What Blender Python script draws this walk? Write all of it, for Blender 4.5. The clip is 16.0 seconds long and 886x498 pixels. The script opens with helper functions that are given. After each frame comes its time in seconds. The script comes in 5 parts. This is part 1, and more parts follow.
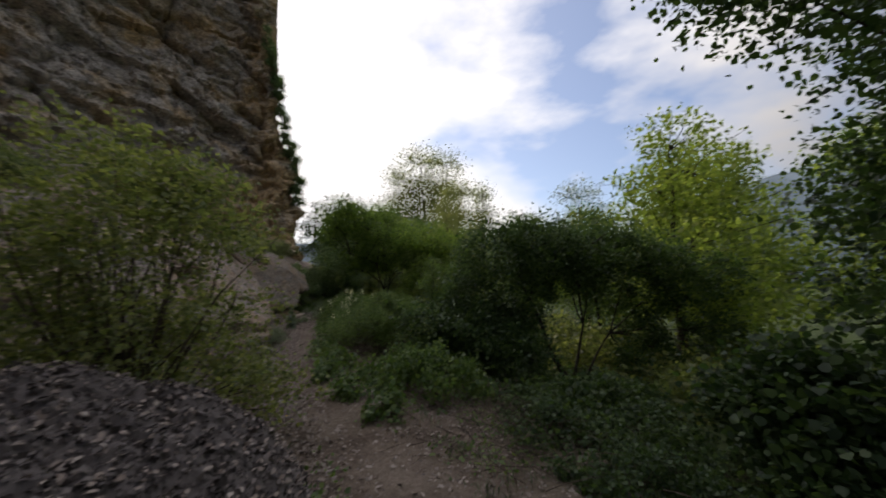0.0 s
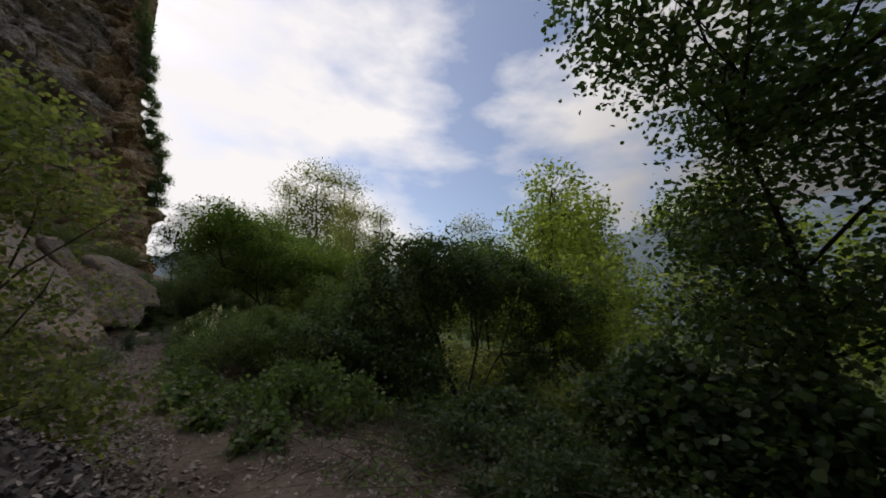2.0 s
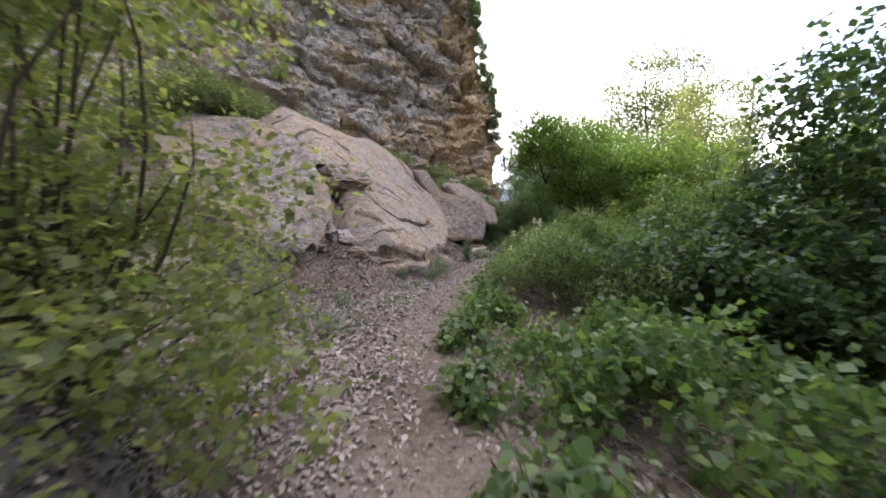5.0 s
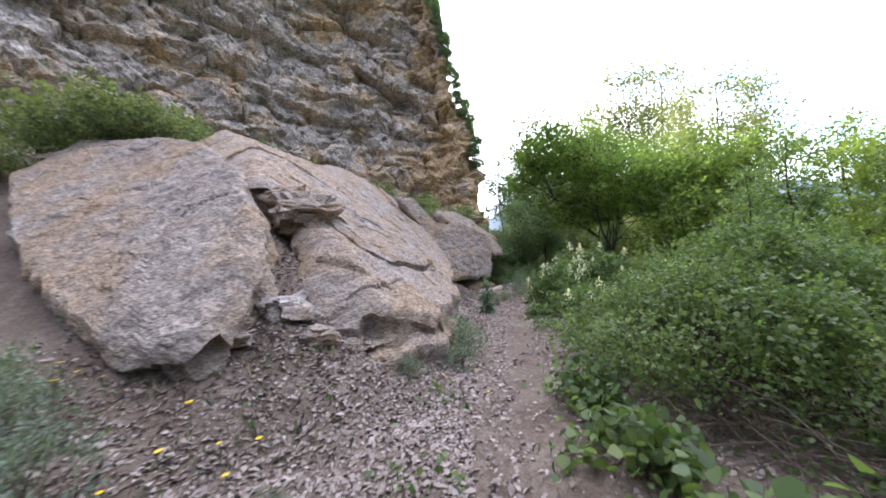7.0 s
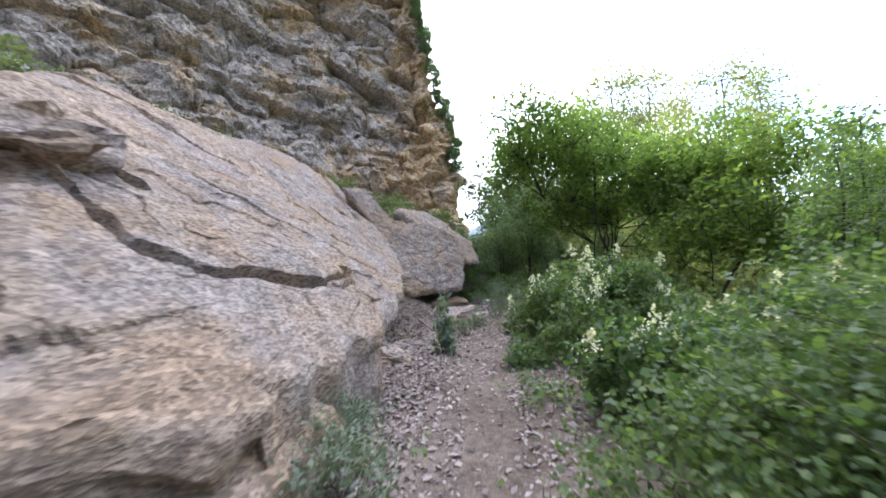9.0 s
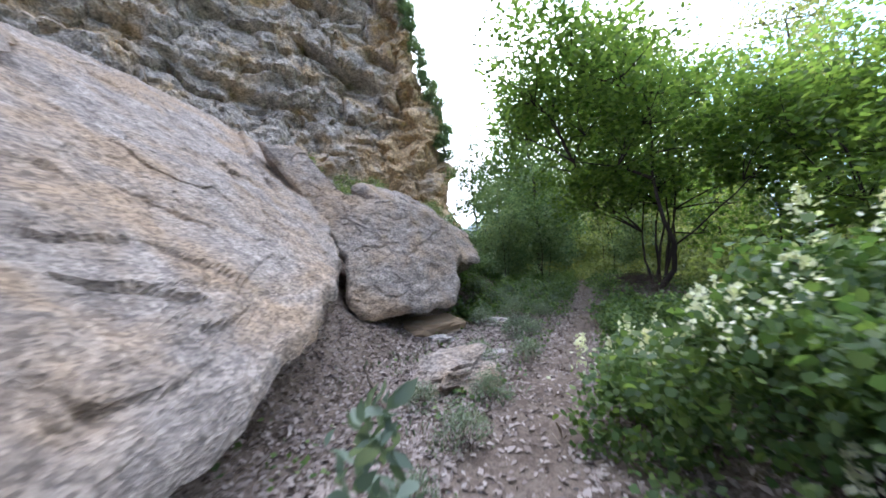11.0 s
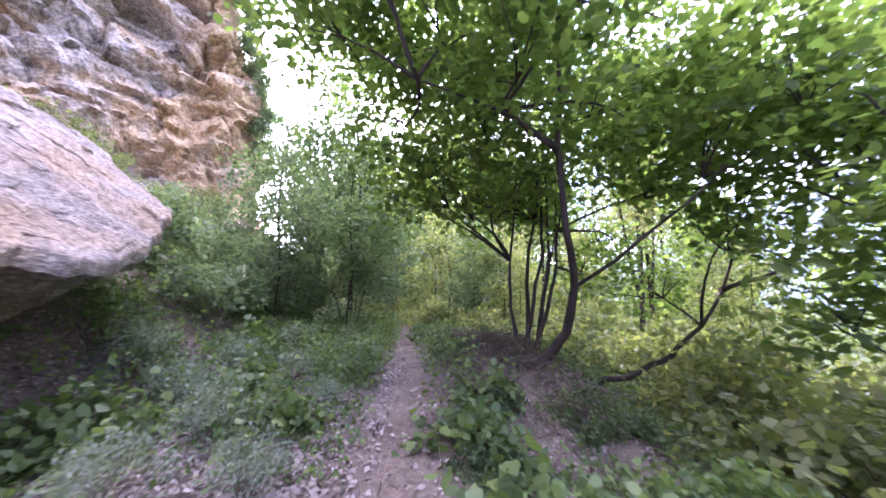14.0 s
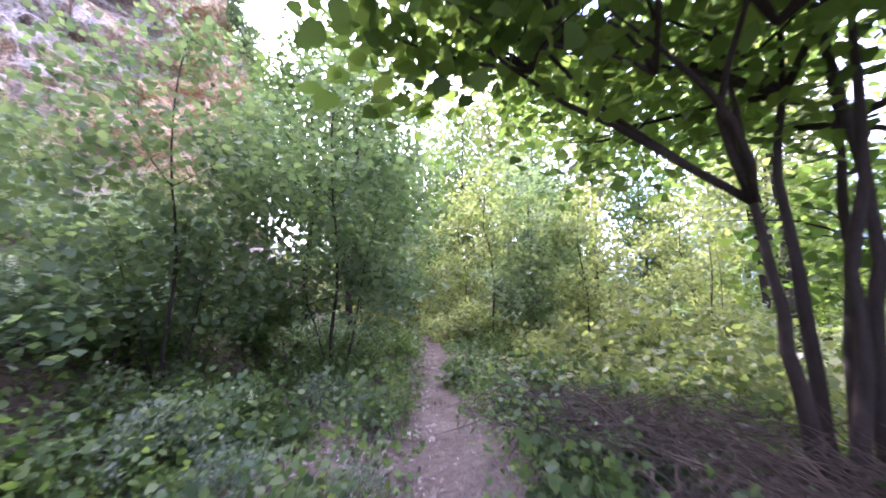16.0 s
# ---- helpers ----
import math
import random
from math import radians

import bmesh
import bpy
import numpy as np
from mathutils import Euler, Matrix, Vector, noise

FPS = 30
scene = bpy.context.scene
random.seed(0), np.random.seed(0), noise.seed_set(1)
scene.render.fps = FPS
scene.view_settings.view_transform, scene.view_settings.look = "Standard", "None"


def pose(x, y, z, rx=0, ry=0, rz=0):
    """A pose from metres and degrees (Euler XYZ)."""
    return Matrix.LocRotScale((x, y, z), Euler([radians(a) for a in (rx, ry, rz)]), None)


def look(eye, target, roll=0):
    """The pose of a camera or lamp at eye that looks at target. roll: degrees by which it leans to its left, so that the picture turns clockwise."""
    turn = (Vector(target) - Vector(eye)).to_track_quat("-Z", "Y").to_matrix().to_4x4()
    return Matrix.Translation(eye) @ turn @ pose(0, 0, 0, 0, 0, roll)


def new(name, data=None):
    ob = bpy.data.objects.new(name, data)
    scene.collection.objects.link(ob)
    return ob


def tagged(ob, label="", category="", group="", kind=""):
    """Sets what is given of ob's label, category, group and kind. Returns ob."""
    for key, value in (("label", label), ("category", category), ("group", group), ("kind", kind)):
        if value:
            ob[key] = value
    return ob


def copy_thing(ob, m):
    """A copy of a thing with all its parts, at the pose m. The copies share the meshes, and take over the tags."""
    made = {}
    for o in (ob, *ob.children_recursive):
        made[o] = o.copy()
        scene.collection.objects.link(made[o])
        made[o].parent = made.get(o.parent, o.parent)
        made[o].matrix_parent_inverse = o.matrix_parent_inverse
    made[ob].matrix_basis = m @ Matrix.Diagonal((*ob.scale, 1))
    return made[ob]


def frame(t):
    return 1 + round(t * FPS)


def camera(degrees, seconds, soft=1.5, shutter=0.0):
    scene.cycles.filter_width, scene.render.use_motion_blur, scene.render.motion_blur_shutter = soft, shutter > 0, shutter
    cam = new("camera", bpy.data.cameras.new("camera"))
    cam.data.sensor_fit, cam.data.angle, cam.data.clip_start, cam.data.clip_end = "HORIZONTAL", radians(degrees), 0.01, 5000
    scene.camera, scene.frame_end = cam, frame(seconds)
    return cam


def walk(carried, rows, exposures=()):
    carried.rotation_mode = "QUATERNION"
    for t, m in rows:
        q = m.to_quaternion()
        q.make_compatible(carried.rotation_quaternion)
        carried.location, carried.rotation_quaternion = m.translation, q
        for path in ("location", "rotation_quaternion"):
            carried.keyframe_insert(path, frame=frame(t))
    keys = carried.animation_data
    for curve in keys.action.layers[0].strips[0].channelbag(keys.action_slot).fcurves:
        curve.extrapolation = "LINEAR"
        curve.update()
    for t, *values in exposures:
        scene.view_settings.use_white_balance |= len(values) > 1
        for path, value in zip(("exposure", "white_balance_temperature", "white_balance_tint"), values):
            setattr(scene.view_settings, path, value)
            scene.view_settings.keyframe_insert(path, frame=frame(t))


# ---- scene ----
cam = camera(103.2, 16.0, soft=1.7, shutter=0.35)
PATH = [
    (0, (3.334, -13.6, 2.036), (3.834, -11.671, 2.211), -0.5),
    (0.5, (3.328, -13.072, 1.866), (4.074, -11.237, 2.138), -0.8),
    (1, (3.61, -12.718, 1.82), (4.079, -10.788, 2.059), 1.3),
    (1.5, (3.343, -12.954, 1.708), (4.316, -11.235, 2.017), 2.3),
    (2, (3.186, -13.091, 1.663), (4.233, -11.423, 2.013), 1.9),
    (2.5, (3.422, -12.876, 1.709), (4.226, -11.059, 1.936), 4.1),
    (3, (3.635, -12.602, 1.78), (4.168, -10.674, 1.792), 6.6),
    (3.5, (3.778, -12.328, 1.728), (4.142, -10.361, 1.738), 8.8),
    (4, (4.092, -11.453, 1.412), (3.749, -9.483, 1.393), 2.7),
    (4.2, (4.155, -11.058, 1.381), (3.53, -9.166, 1.208), 4.0),
    (6.3, (2.628, -7.394, 1.465), (2.13, -5.457, 1.459), -4.3),
    (6.5, (2.465, -7.092, 1.501), (1.896, -5.175, 1.536), -4.0),
    (7, (2.144, -6.297, 1.541), (1.639, -4.363, 1.586), -4.3),
    (7.5, (2.1, -5.612, 1.573), (1.701, -3.653, 1.575), -2.9),
    (8, (2.115, -4.739, 1.599), (1.721, -2.779, 1.677), -3.0),
    (8.2, (2.131, -4.402, 1.561), (1.725, -2.446, 1.657), -3.5),
    (10.3, (1.557, 0.104, 1.373), (1.141, 2.059, 1.443), -2.1),
    (10.5, (1.429, 0.562, 1.366), (1.0, 2.516, 1.398), -0.2),
    (11, (1.35, 1.613, 1.374), (0.992, 3.578, 1.475), -4.6),
    (11.5, (1.299, 2.643, 1.343), (1.002, 4.618, 1.452), -3.8),
    (12, (1.38, 3.485, 1.406), (1.45, 5.478, 1.554), -4.9),
    (12.5, (1.589, 4.42, 1.327), (1.882, 6.396, 1.418), -3.4),
    (13, (1.88, 5.338, 1.346), (2.414, 7.26, 1.49), -3.9),
    (13.5, (2.249, 6.366, 1.295), (2.755, 8.282, 1.563), -0.4),
    (14, (2.497, 7.356, 1.307), (3.049, 9.26, 1.568), 1.0),
    (14.5, (2.709, 8.416, 1.235), (3.03, 10.376, 1.471), 1.4),
    (15, (2.723, 9.624, 1.332), (3.033, 11.591, 1.52), 0.5),
    (15.5, (2.932, 10.526, 1.387), (3.394, 12.461, 1.599), -1.8),
    (16, (3.13, 11.359, 1.455), (3.588, 13.291, 1.695), -1.2),
]
walk(cam, [(t, look(eye, target, roll)) for t, eye, target, roll in PATH],
     exposures=[(0.0, -2.45, 6650, 14), (1.5, -2.75, 6650, 14), (2.2, -2.75, 6650, 14), (3.2, -2.0, 6700, 16), (4.2, -0.95, 6550, 18),
                (6.3, -0.2, 5900, 20), (8.2, -0.15, 5850, 19), (10.3, -0.05, 5550, 14), (11.5, 0.15, 5500, 16), (12.5, 0.75, 5300, 26), (14.0, 1.2, 5500, 45), (16.0, 1.42, 5400, 47)])

# ---- world and sun ----
SUN_AZ, SUN_EL = math.atan2(-0.36, 0.93), radians(42)   # azimuth from +y towards +x
world = bpy.data.worlds.new("sky")
scene.world = world
world.use_nodes = True
wn, wl = world.node_tree.nodes, world.node_tree.links
wn.clear()
w_out = wn.new("ShaderNodeOutputWorld")
w_bg = wn.new("ShaderNodeBackground")
w_sky = wn.new("ShaderNodeTexSky")
w_sky.sky_type = "NISHITA"
w_sky.sun_disc = False
w_sky.sun_elevation, w_sky.sun_rotation = SUN_EL, SUN_AZ
w_co = wn.new("ShaderNodeTexCoord")
w_map = wn.new("ShaderNodeMapping")
w_map.inputs["Scale"].default_value = (1.0, 1.0, 2.2)
w_map.inputs["Location"].default_value = (0.35, 0.1, 0.0)
w_no = wn.new("ShaderNodeTexNoise")
w_no.inputs["Scale"].default_value, w_no.inputs["Detail"].default_value, w_no.inputs["Roughness"].default_value = 1.6, 9, 0.52
w_ramp = wn.new("ShaderNodeValToRGB")
w_ramp.color_ramp.elements[0].position, w_ramp.color_ramp.elements[1].position = 0.40, 0.53
w_ramp.color_ramp.elements[0].color = (0.10, 0.10, 0.10, 1)   # thin haze over the blue
w_mix = wn.new("ShaderNodeMixRGB")
# clouds scatter forward: brightest round the sun, greyer away from it
w_nrm = wn.new("ShaderNodeVectorMath")
w_nrm.operation = "DOT_PRODUCT"
w_nrm.inputs[1].default_value = (math.sin(SUN_AZ) * math.cos(SUN_EL), math.cos(SUN_AZ) * math.cos(SUN_EL), math.sin(SUN_EL))
w_fwd = wn.new("ShaderNodeMapRange")
w_fwd.interpolation_type = "SMOOTHSTEP"
w_fwd.inputs["From Min"].default_value, w_fwd.inputs["From Max"].default_value = -0.1, 0.8
w_fwd.inputs["To Min"].default_value, w_fwd.inputs["To Max"].default_value = 5.0, 42.0
wl.new(w_co.outputs["Generated"], w_nrm.inputs[0])
wl.new(w_nrm.outputs["Value"], w_fwd.inputs["Value"])
wl.new(w_fwd.outputs["Result"], w_mix.inputs["Color2"])
wl.new(w_co.outputs["Generated"], w_map.inputs["Vector"])
wl.new(w_map.outputs["Vector"], w_no.inputs["Vector"])
wl.new(w_no.outputs["Fac"], w_ramp.inputs["Fac"])
wl.new(w_ramp.outputs["Color"], w_mix.inputs["Fac"])
w_air = wn.new("ShaderNodeMixRGB")
w_air.blend_type = "MULTIPLY"
w_air.inputs["Fac"].default_value = 1.0
w_air.inputs["Color2"].default_value = (5.2, 5.3, 5.6, 1)
wl.new(w_sky.outputs["Color"], w_air.inputs["Color1"])
wl.new(w_air.outputs["Color"], w_mix.inputs["Color1"])
wl.new(w_mix.outputs["Color"], w_bg.inputs["Color"])
w_bg.inputs["Strength"].default_value = 0.15
wl.new(w_bg.outputs["Background"], w_out.inputs["Surface"])

sun = new("sun", bpy.data.lights.new("sun", "SUN"))
sun.data.energy, sun.data.angle, sun.data.color = 5.0, radians(0.6), (1.0, 0.94, 0.82)
toward = Vector((math.sin(SUN_AZ) * math.cos(SUN_EL), math.cos(SUN_AZ) * math.cos(SUN_EL), math.sin(SUN_EL)))
sun.matrix_world = look(toward * 120, (0, 0, 0))


# ---- materials ----
def material(name):
    m = bpy.data.materials.new(name)
    m.use_nodes = True
    n = m.node_tree.nodes
    return m, n, m.node_tree.links, n["Principled BSDF"]


def ramp_node(n, stops):
    r = n.new("ShaderNodeValToRGB")
    e = r.color_ramp.elements
    while len(e) < len(stops):
        e.new(0.5)
    for el, (p, c) in zip(e, stops):
        el.position, el.color = p, (*c, 1)
    return r


def noise_node(n, l, co, scale, detail=6, rough=0.6, dist=0.0):
    t = n.new("ShaderNodeTexNoise")
    t.inputs["Scale"].default_value, t.inputs["Detail"].default_value = scale, detail
    t.inputs["Roughness"].default_value, t.inputs["Distortion"].default_value = rough, dist
    l.new(co, t.inputs["Vector"])
    return t


def mixed(n, l, fac, a, b, kind="MIX"):
    m = n.new("ShaderNodeMixRGB")
    m.blend_type = kind
    for sock, v in (("Fac", fac), ("Color1", a), ("Color2", b)):
        if isinstance(v, (int, float)):
            m.inputs[sock].default_value = v
        elif isinstance(v, tuple):
            m.inputs[sock].default_value = (*v, 1)
        else:
            l.new(v, m.inputs[sock])
    return m.outputs["Color"]


def bumped(n, l, bsdf, height, strength, distance):
    b = n.new("ShaderNodeBump")
    b.inputs["Strength"].default_value, b.inputs["Distance"].default_value = strength, distance
    l.new(height, b.inputs["Height"])
    l.new(b.outputs["Normal"], bsdf.inputs["Normal"])


def rock_material(name, light, mid, dark, stain, scale, strata=(1, 1, 2.5), bump=0.06, stain_amount=0.62, towards=None):
    """Weathered limestone: large stains, thin broken flakes along the bedding, crumbly grain and pits."""
    m, n, l, b = material(name)
    co = n.new("ShaderNodeTexCoord").outputs["Object"]
    warp = noise_node(n, l, co, scale * 1.4, 3, 0.6)
    shift = n.new("ShaderNodeVectorMath")
    shift.operation = "MULTIPLY_ADD"
    l.new(warp.outputs["Color"], shift.inputs[0])
    shift.inputs[1].default_value = (0.14 / scale,) * 3
    l.new(co, shift.inputs[2])
    mp = n.new("ShaderNodeMapping")
    mp.inputs["Scale"].default_value = strata
    mp.inputs["Rotation"].default_value = (radians(-14), radians(6), 0)
    l.new(shift.outputs["Vector"], mp.inputs["Vector"])
    flat = mp.outputs["Vector"]
    big = noise_node(n, l, co, scale * 0.35, 4, 0.6, 0.4)
    med = noise_node(n, l, co, scale * 1.3, 10, 0.72)
    fine = noise_node(n, l, co, scale * 22, 6, 0.7)

    def flakes(size):
        v = n.new("ShaderNodeTexVoronoi")
        v.inputs["Scale"].default_value = scale * size
        l.new(flat, v.inputs["Vector"])
        sep = n.new("ShaderNodeSeparateColor")
        l.new(v.outputs["Color"], sep.inputs[0])
        return sep.outputs[0], v.outputs["Distance"]

    plate, _ = flakes(3.0)
    chip, rim = flakes(11.0)
    c1 = ramp_node(n, [(0.34, dark), (0.47, mid), (0.62, light)])
    l.new(med.outputs["Fac"], c1.inputs["Fac"])
    sr = ramp_node(n, [(stain_amount - 0.14, (0, 0, 0)), (stain_amount + 0.06, (1, 1, 1))])
    if towards:
        sep = n.new("ShaderNodeSeparateXYZ")
        l.new(co, sep.inputs[0])
        band = n.new("ShaderNodeMapRange")
        band.inputs["From Min"].default_value, band.inputs["From Max"].default_value = towards
        band.inputs["To Min"].default_value, band.inputs["To Max"].default_value = 0.0, 0.22
        l.new(sep.outputs["X"], band.inputs["Value"])
        add = n.new("ShaderNodeMath")
        l.new(big.outputs["Fac"], add.inputs[0])
        l.new(band.outputs["Result"], add.inputs[1])
        l.new(add.outputs["Value"], sr.inputs["Fac"])
    else:
        l.new(big.outputs["Fac"], sr.inputs["Fac"])
    c = mixed(n, l, sr.outputs["Color"], c1.outputs["Color"], stain)
    for value, amount, lo, hi in ((plate, 0.55, 0.78, 1.16), (chip, 0.75, 0.5, 1.34), (fine.outputs["Fac"], 0.7, 0.62, 1.36)):
        tint = ramp_node(n, [(0.15, (lo, lo, lo * 1.01)), (0.85, (hi, hi * 0.99, hi * 0.97))])
        l.new(value, tint.inputs["Fac"])
        c = mixed(n, l, amount, c, tint.outputs["Color"], "MULTIPLY")
    l.new(c, b.inputs["Base Color"])
    b.inputs["Roughness"].default_value = 0.93
    b.inputs["Specular IOR Level"].default_value = 0.18
    h = mixed(n, l, 0.40, med.outputs["Fac"], plate)
    h = mixed(n, l, 0.26, h, chip)
    h = mixed(n, l, 0.14, h, rim)
    h = mixed(n, l, 0.22, h, fine.outputs["Fac"])
    bumped(n, l, b, h, 1.0, bump)
    return m


def leaf_material(name, base, warm, dark, trans=0.42, gloss=0.45):
    """Leaves: reflect, let light through and vary from leaf to leaf."""
    m, n, l, b = material(name)
    geo = n.new("ShaderNodeNewGeometry")
    info = n.new("ShaderNodeObjectInfo")
    r = ramp_node(n, [(0.0, dark), (0.45, base), (1.0, warm)])
    l.new(geo.outputs["Random Per Island"], r.inputs["Fac"])
    co = n.new("ShaderNodeTexCoord").outputs["Object"]
    big = noise_node(n, l, co, 1.3, 3)
    v = ramp_node(n, [(0.3, (0.7, 0.75, 0.72)), (0.7, (1.25, 1.2, 1.1))])
    l.new(big.outputs["Fac"], v.inputs["Fac"])
    c = mixed(n, l, 0.8, r.outputs["Color"], v.outputs["Color"], "MULTIPLY")
    ov = ramp_node(n, [(0.0, (0.88, 0.92, 0.9)), (1.0, (1.1, 1.06, 1.0))])
    l.new(info.outputs["Random"], ov.inputs["Fac"])
    c = mixed(n, l, 1.0, c, ov.outputs["Color"], "MULTIPLY")
    l.new(c, b.inputs["Base Color"])
    b.inputs["Roughness"].default_value = gloss
    b.inputs["Specular IOR Level"].default_value = 0.35
    t = n.new("ShaderNodeBsdfTranslucent")
    tc = mixed(n, l, 1.0, c, (1.85, 2.0, 0.95), "MULTIPLY")
    l.new(tc, t.inputs["Color"])
    mx = n.new("ShaderNodeMixShader")
    mx.inputs["Fac"].default_value = trans
    l.new(b.outputs["BSDF"], mx.inputs[1])
    l.new(t.outputs["BSDF"], mx.inputs[2])
    l.new(mx.outputs["Shader"], n["Material Output"].inputs["Surface"])
    return m


def grain_material(name, stops, scale, rough=0.9, bump=0.01, stretch=(1, 1, 1), island=0.0):
    m, n, l, b = material(name)
    co = n.new("ShaderNodeTexCoord").outputs["Object"]
    mp = n.new("ShaderNodeMapping")
    mp.inputs["Scale"].default_value = stretch
    l.new(co, mp.inputs["Vector"])
    a = noise_node(n, l, mp.outputs["Vector"], scale, 8, 0.65, 0.2)
    f = noise_node(n, l, mp.outputs["Vector"], scale * 9, 6, 0.7)
    fac = mixed(n, l, 0.45, a.outputs["Fac"], f.outputs["Fac"])
    if island:
        geo = n.new("ShaderNodeNewGeometry")
        fac = mixed(n, l, island, fac, geo.outputs["Random Per Island"])
    r = ramp_node(n, stops)
    l.new(fac, r.inputs["Fac"])
    l.new(r.outputs["Color"], b.inputs["Base Color"])
    b.inputs["Roughness"].default_value = rough
    b.inputs["Specular IOR Level"].default_value = 0.25
    bumped(n, l, b, fac, 0.9, bump)
    return m


CLIFF = rock_material("cliff_rock", (0.62, 0.56, 0.49), (0.43, 0.39, 0.345), (0.17, 0.155, 0.14), (0.54, 0.40, 0.235), 0.6, (1, 1, 1.35), 0.30, 0.62, (-15, -4))
SLAB = rock_material("slab_rock", (0.43, 0.375, 0.33), (0.33, 0.285, 0.25), (0.20, 0.17, 0.148), (0.38, 0.285, 0.20), 2.6, (1, 1, 2.1), 0.075, 0.56)
RIDGE = rock_material("ridge_rock", (0.47, 0.38, 0.29), (0.38, 0.29, 0.215), (0.23, 0.175, 0.13), (0.33, 0.285, 0.25), 2.4, (1, 1, 1.7), 0.06, 0.60)
PALE = rock_material("pale_stone", (0.48, 0.44, 0.41), (0.36, 0.33, 0.31), (0.2, 0.18, 0.17), (0.42, 0.33, 0.25), 4.0, (1, 1, 1.5), 0.015, 0.62)


def ground_material():
    """Trodden earth, going over to moss and low green growth away from the trail."""
    m, n, l, b = material("trail_earth")
    co = n.new("ShaderNodeTexCoord").outputs["Object"]
    a = noise_node(n, l, co, 1.1, 6, 0.65, 0.3)
    f = noise_node(n, l, co, 16, 8, 0.72)
    g = noise_node(n, l, co, 60, 4, 0.7)
    mix1 = mixed(n, l, 0.5, a.outputs["Fac"], f.outputs["Fac"])
    r = ramp_node(n, [(0.34, (0.075, 0.055, 0.042)), (0.5, (0.18, 0.138, 0.108)), (0.64, (0.29, 0.235, 0.19))])
    l.new(mix1, r.inputs["Fac"])
    gr = ramp_node(n, [(0.35, (0.6, 0.6, 0.6)), (0.7, (1.3, 1.3, 1.3))])
    l.new(g.outputs["Fac"], gr.inputs["Fac"])
    c = mixed(n, l, 0.8, r.outputs["Color"], gr.outputs["Color"], "MULTIPLY")
    sep = n.new("ShaderNodeSeparateXYZ")
    l.new(co, sep.inputs[0])
    far = n.new("ShaderNodeMapRange")
    far.inputs["From Min"].default_value, far.inputs["From Max"].default_value = 5.0, 8.5
    l.new(sep.outputs["X"], far.inputs["Value"])
    green = ramp_node(n, [(0.35, (0.035, 0.05, 0.02)), (0.65, (0.10, 0.13, 0.045))])
    l.new(mix1, green.inputs["Fac"])
    c = mixed(n, l, far.outputs["Result"], c, green.outputs["Color"])
    l.new(c, b.inputs["Base Color"])
    b.inputs["Roughness"].default_value = 0.96
    b.inputs["Specular IOR Level"].default_value = 0.15
    bumped(n, l, b, mixed(n, l, 0.5, f.outputs["Fac"], g.outputs["Fac"]), 1.0, 0.03)
    return m


LITTER = grain_material("dry_leaf_litter", [(0.12, (0.15, 0.115, 0.096)), (0.42, (0.28, 0.228, 0.198)), (0.7, (0.35, 0.292, 0.256)), (0.95, (0.44, 0.385, 0.345))], 6, 0.85, 0.003, island=0.75)
CHIPS = grain_material("shale_chips", [(0.2, (0.045, 0.038, 0.036)), (0.5, (0.13, 0.112, 0.108)), (0.75, (0.22, 0.19, 0.18)), (0.95, (0.42, 0.37, 0.34))], 6, 0.9, 0.006, island=0.6)
BARK = grain_material("bark", [(0.3, (0.02, 0.015, 0.012)), (0.55, (0.055, 0.042, 0.034)), (0.75, (0.10, 0.08, 0.065))], 7, 0.9, 0.012, (1, 1, 0.25))
TWIG = grain_material("twig", [(0.3, (0.055, 0.04, 0.03)), (0.7, (0.15, 0.115, 0.085))], 12, 0.9, 0.003)
STRAW = grain_material("dry_grass", [(0.2, (0.22, 0.17, 0.11)), (0.6, (0.36, 0.29, 0.20)), (0.9, (0.48, 0.41, 0.30))], 8, 0.8, 0.001, island=0.8)
LEAF_DARK = leaf_material("leaf_dark_green", (0.06, 0.10, 0.042), (0.095, 0.14, 0.055), (0.032, 0.058, 0.028))
LEAF_MID = leaf_material("leaf_green", (0.10, 0.155, 0.058), (0.155, 0.205, 0.075), (0.058, 0.098, 0.042))
LEAF_FRESH = leaf_material("leaf_yellow_green", (0.175, 0.20, 0.09), (0.255, 0.26, 0.125), (0.10, 0.13, 0.065), 0.5)
LEAF_OLIVE = leaf_material("leaf_olive", (0.125, 0.15, 0.073), (0.175, 0.195, 0.095), (0.074, 0.098, 0.056))
LEAF_GREY = leaf_material("leaf_grey_green", (0.175, 0.215, 0.175), (0.235, 0.265, 0.22), (0.115, 0.15, 0.12), 0.3, 0.6)
# sunlight on the far broad crowns is put into this lighter leaf colour
LEAF_SUNLIT = leaf_material("leaf_sunlit", (0.20, 0.25, 0.08), (0.29, 0.32, 0.11), (0.12, 0.16, 0.055), 0.62)
# lifted green: light and haze on the left bank put into the leaf colour
LEAF_LIGHTENED = leaf_material("leaf_lightened_green", (0.15, 0.205, 0.135), (0.21, 0.26, 0.16), (0.09, 0.14, 0.09), 0.4, 0.6)
LEAF_MAPLE = leaf_material("leaf_maple", (0.115, 0.168, 0.056), (0.175, 0.225, 0.075), (0.07, 0.11, 0.042), 0.66)
LEAF_PALE = leaf_material("leaf_pale", (0.21, 0.225, 0.13), (0.29, 0.28, 0.18), (0.14, 0.16, 0.09), 0.6)
FLOWER_WHITE = leaf_material("white_petal", (0.72, 0.70, 0.60), (0.80, 0.79, 0.72), (0.55, 0.55, 0.42), 0.25, 0.6)
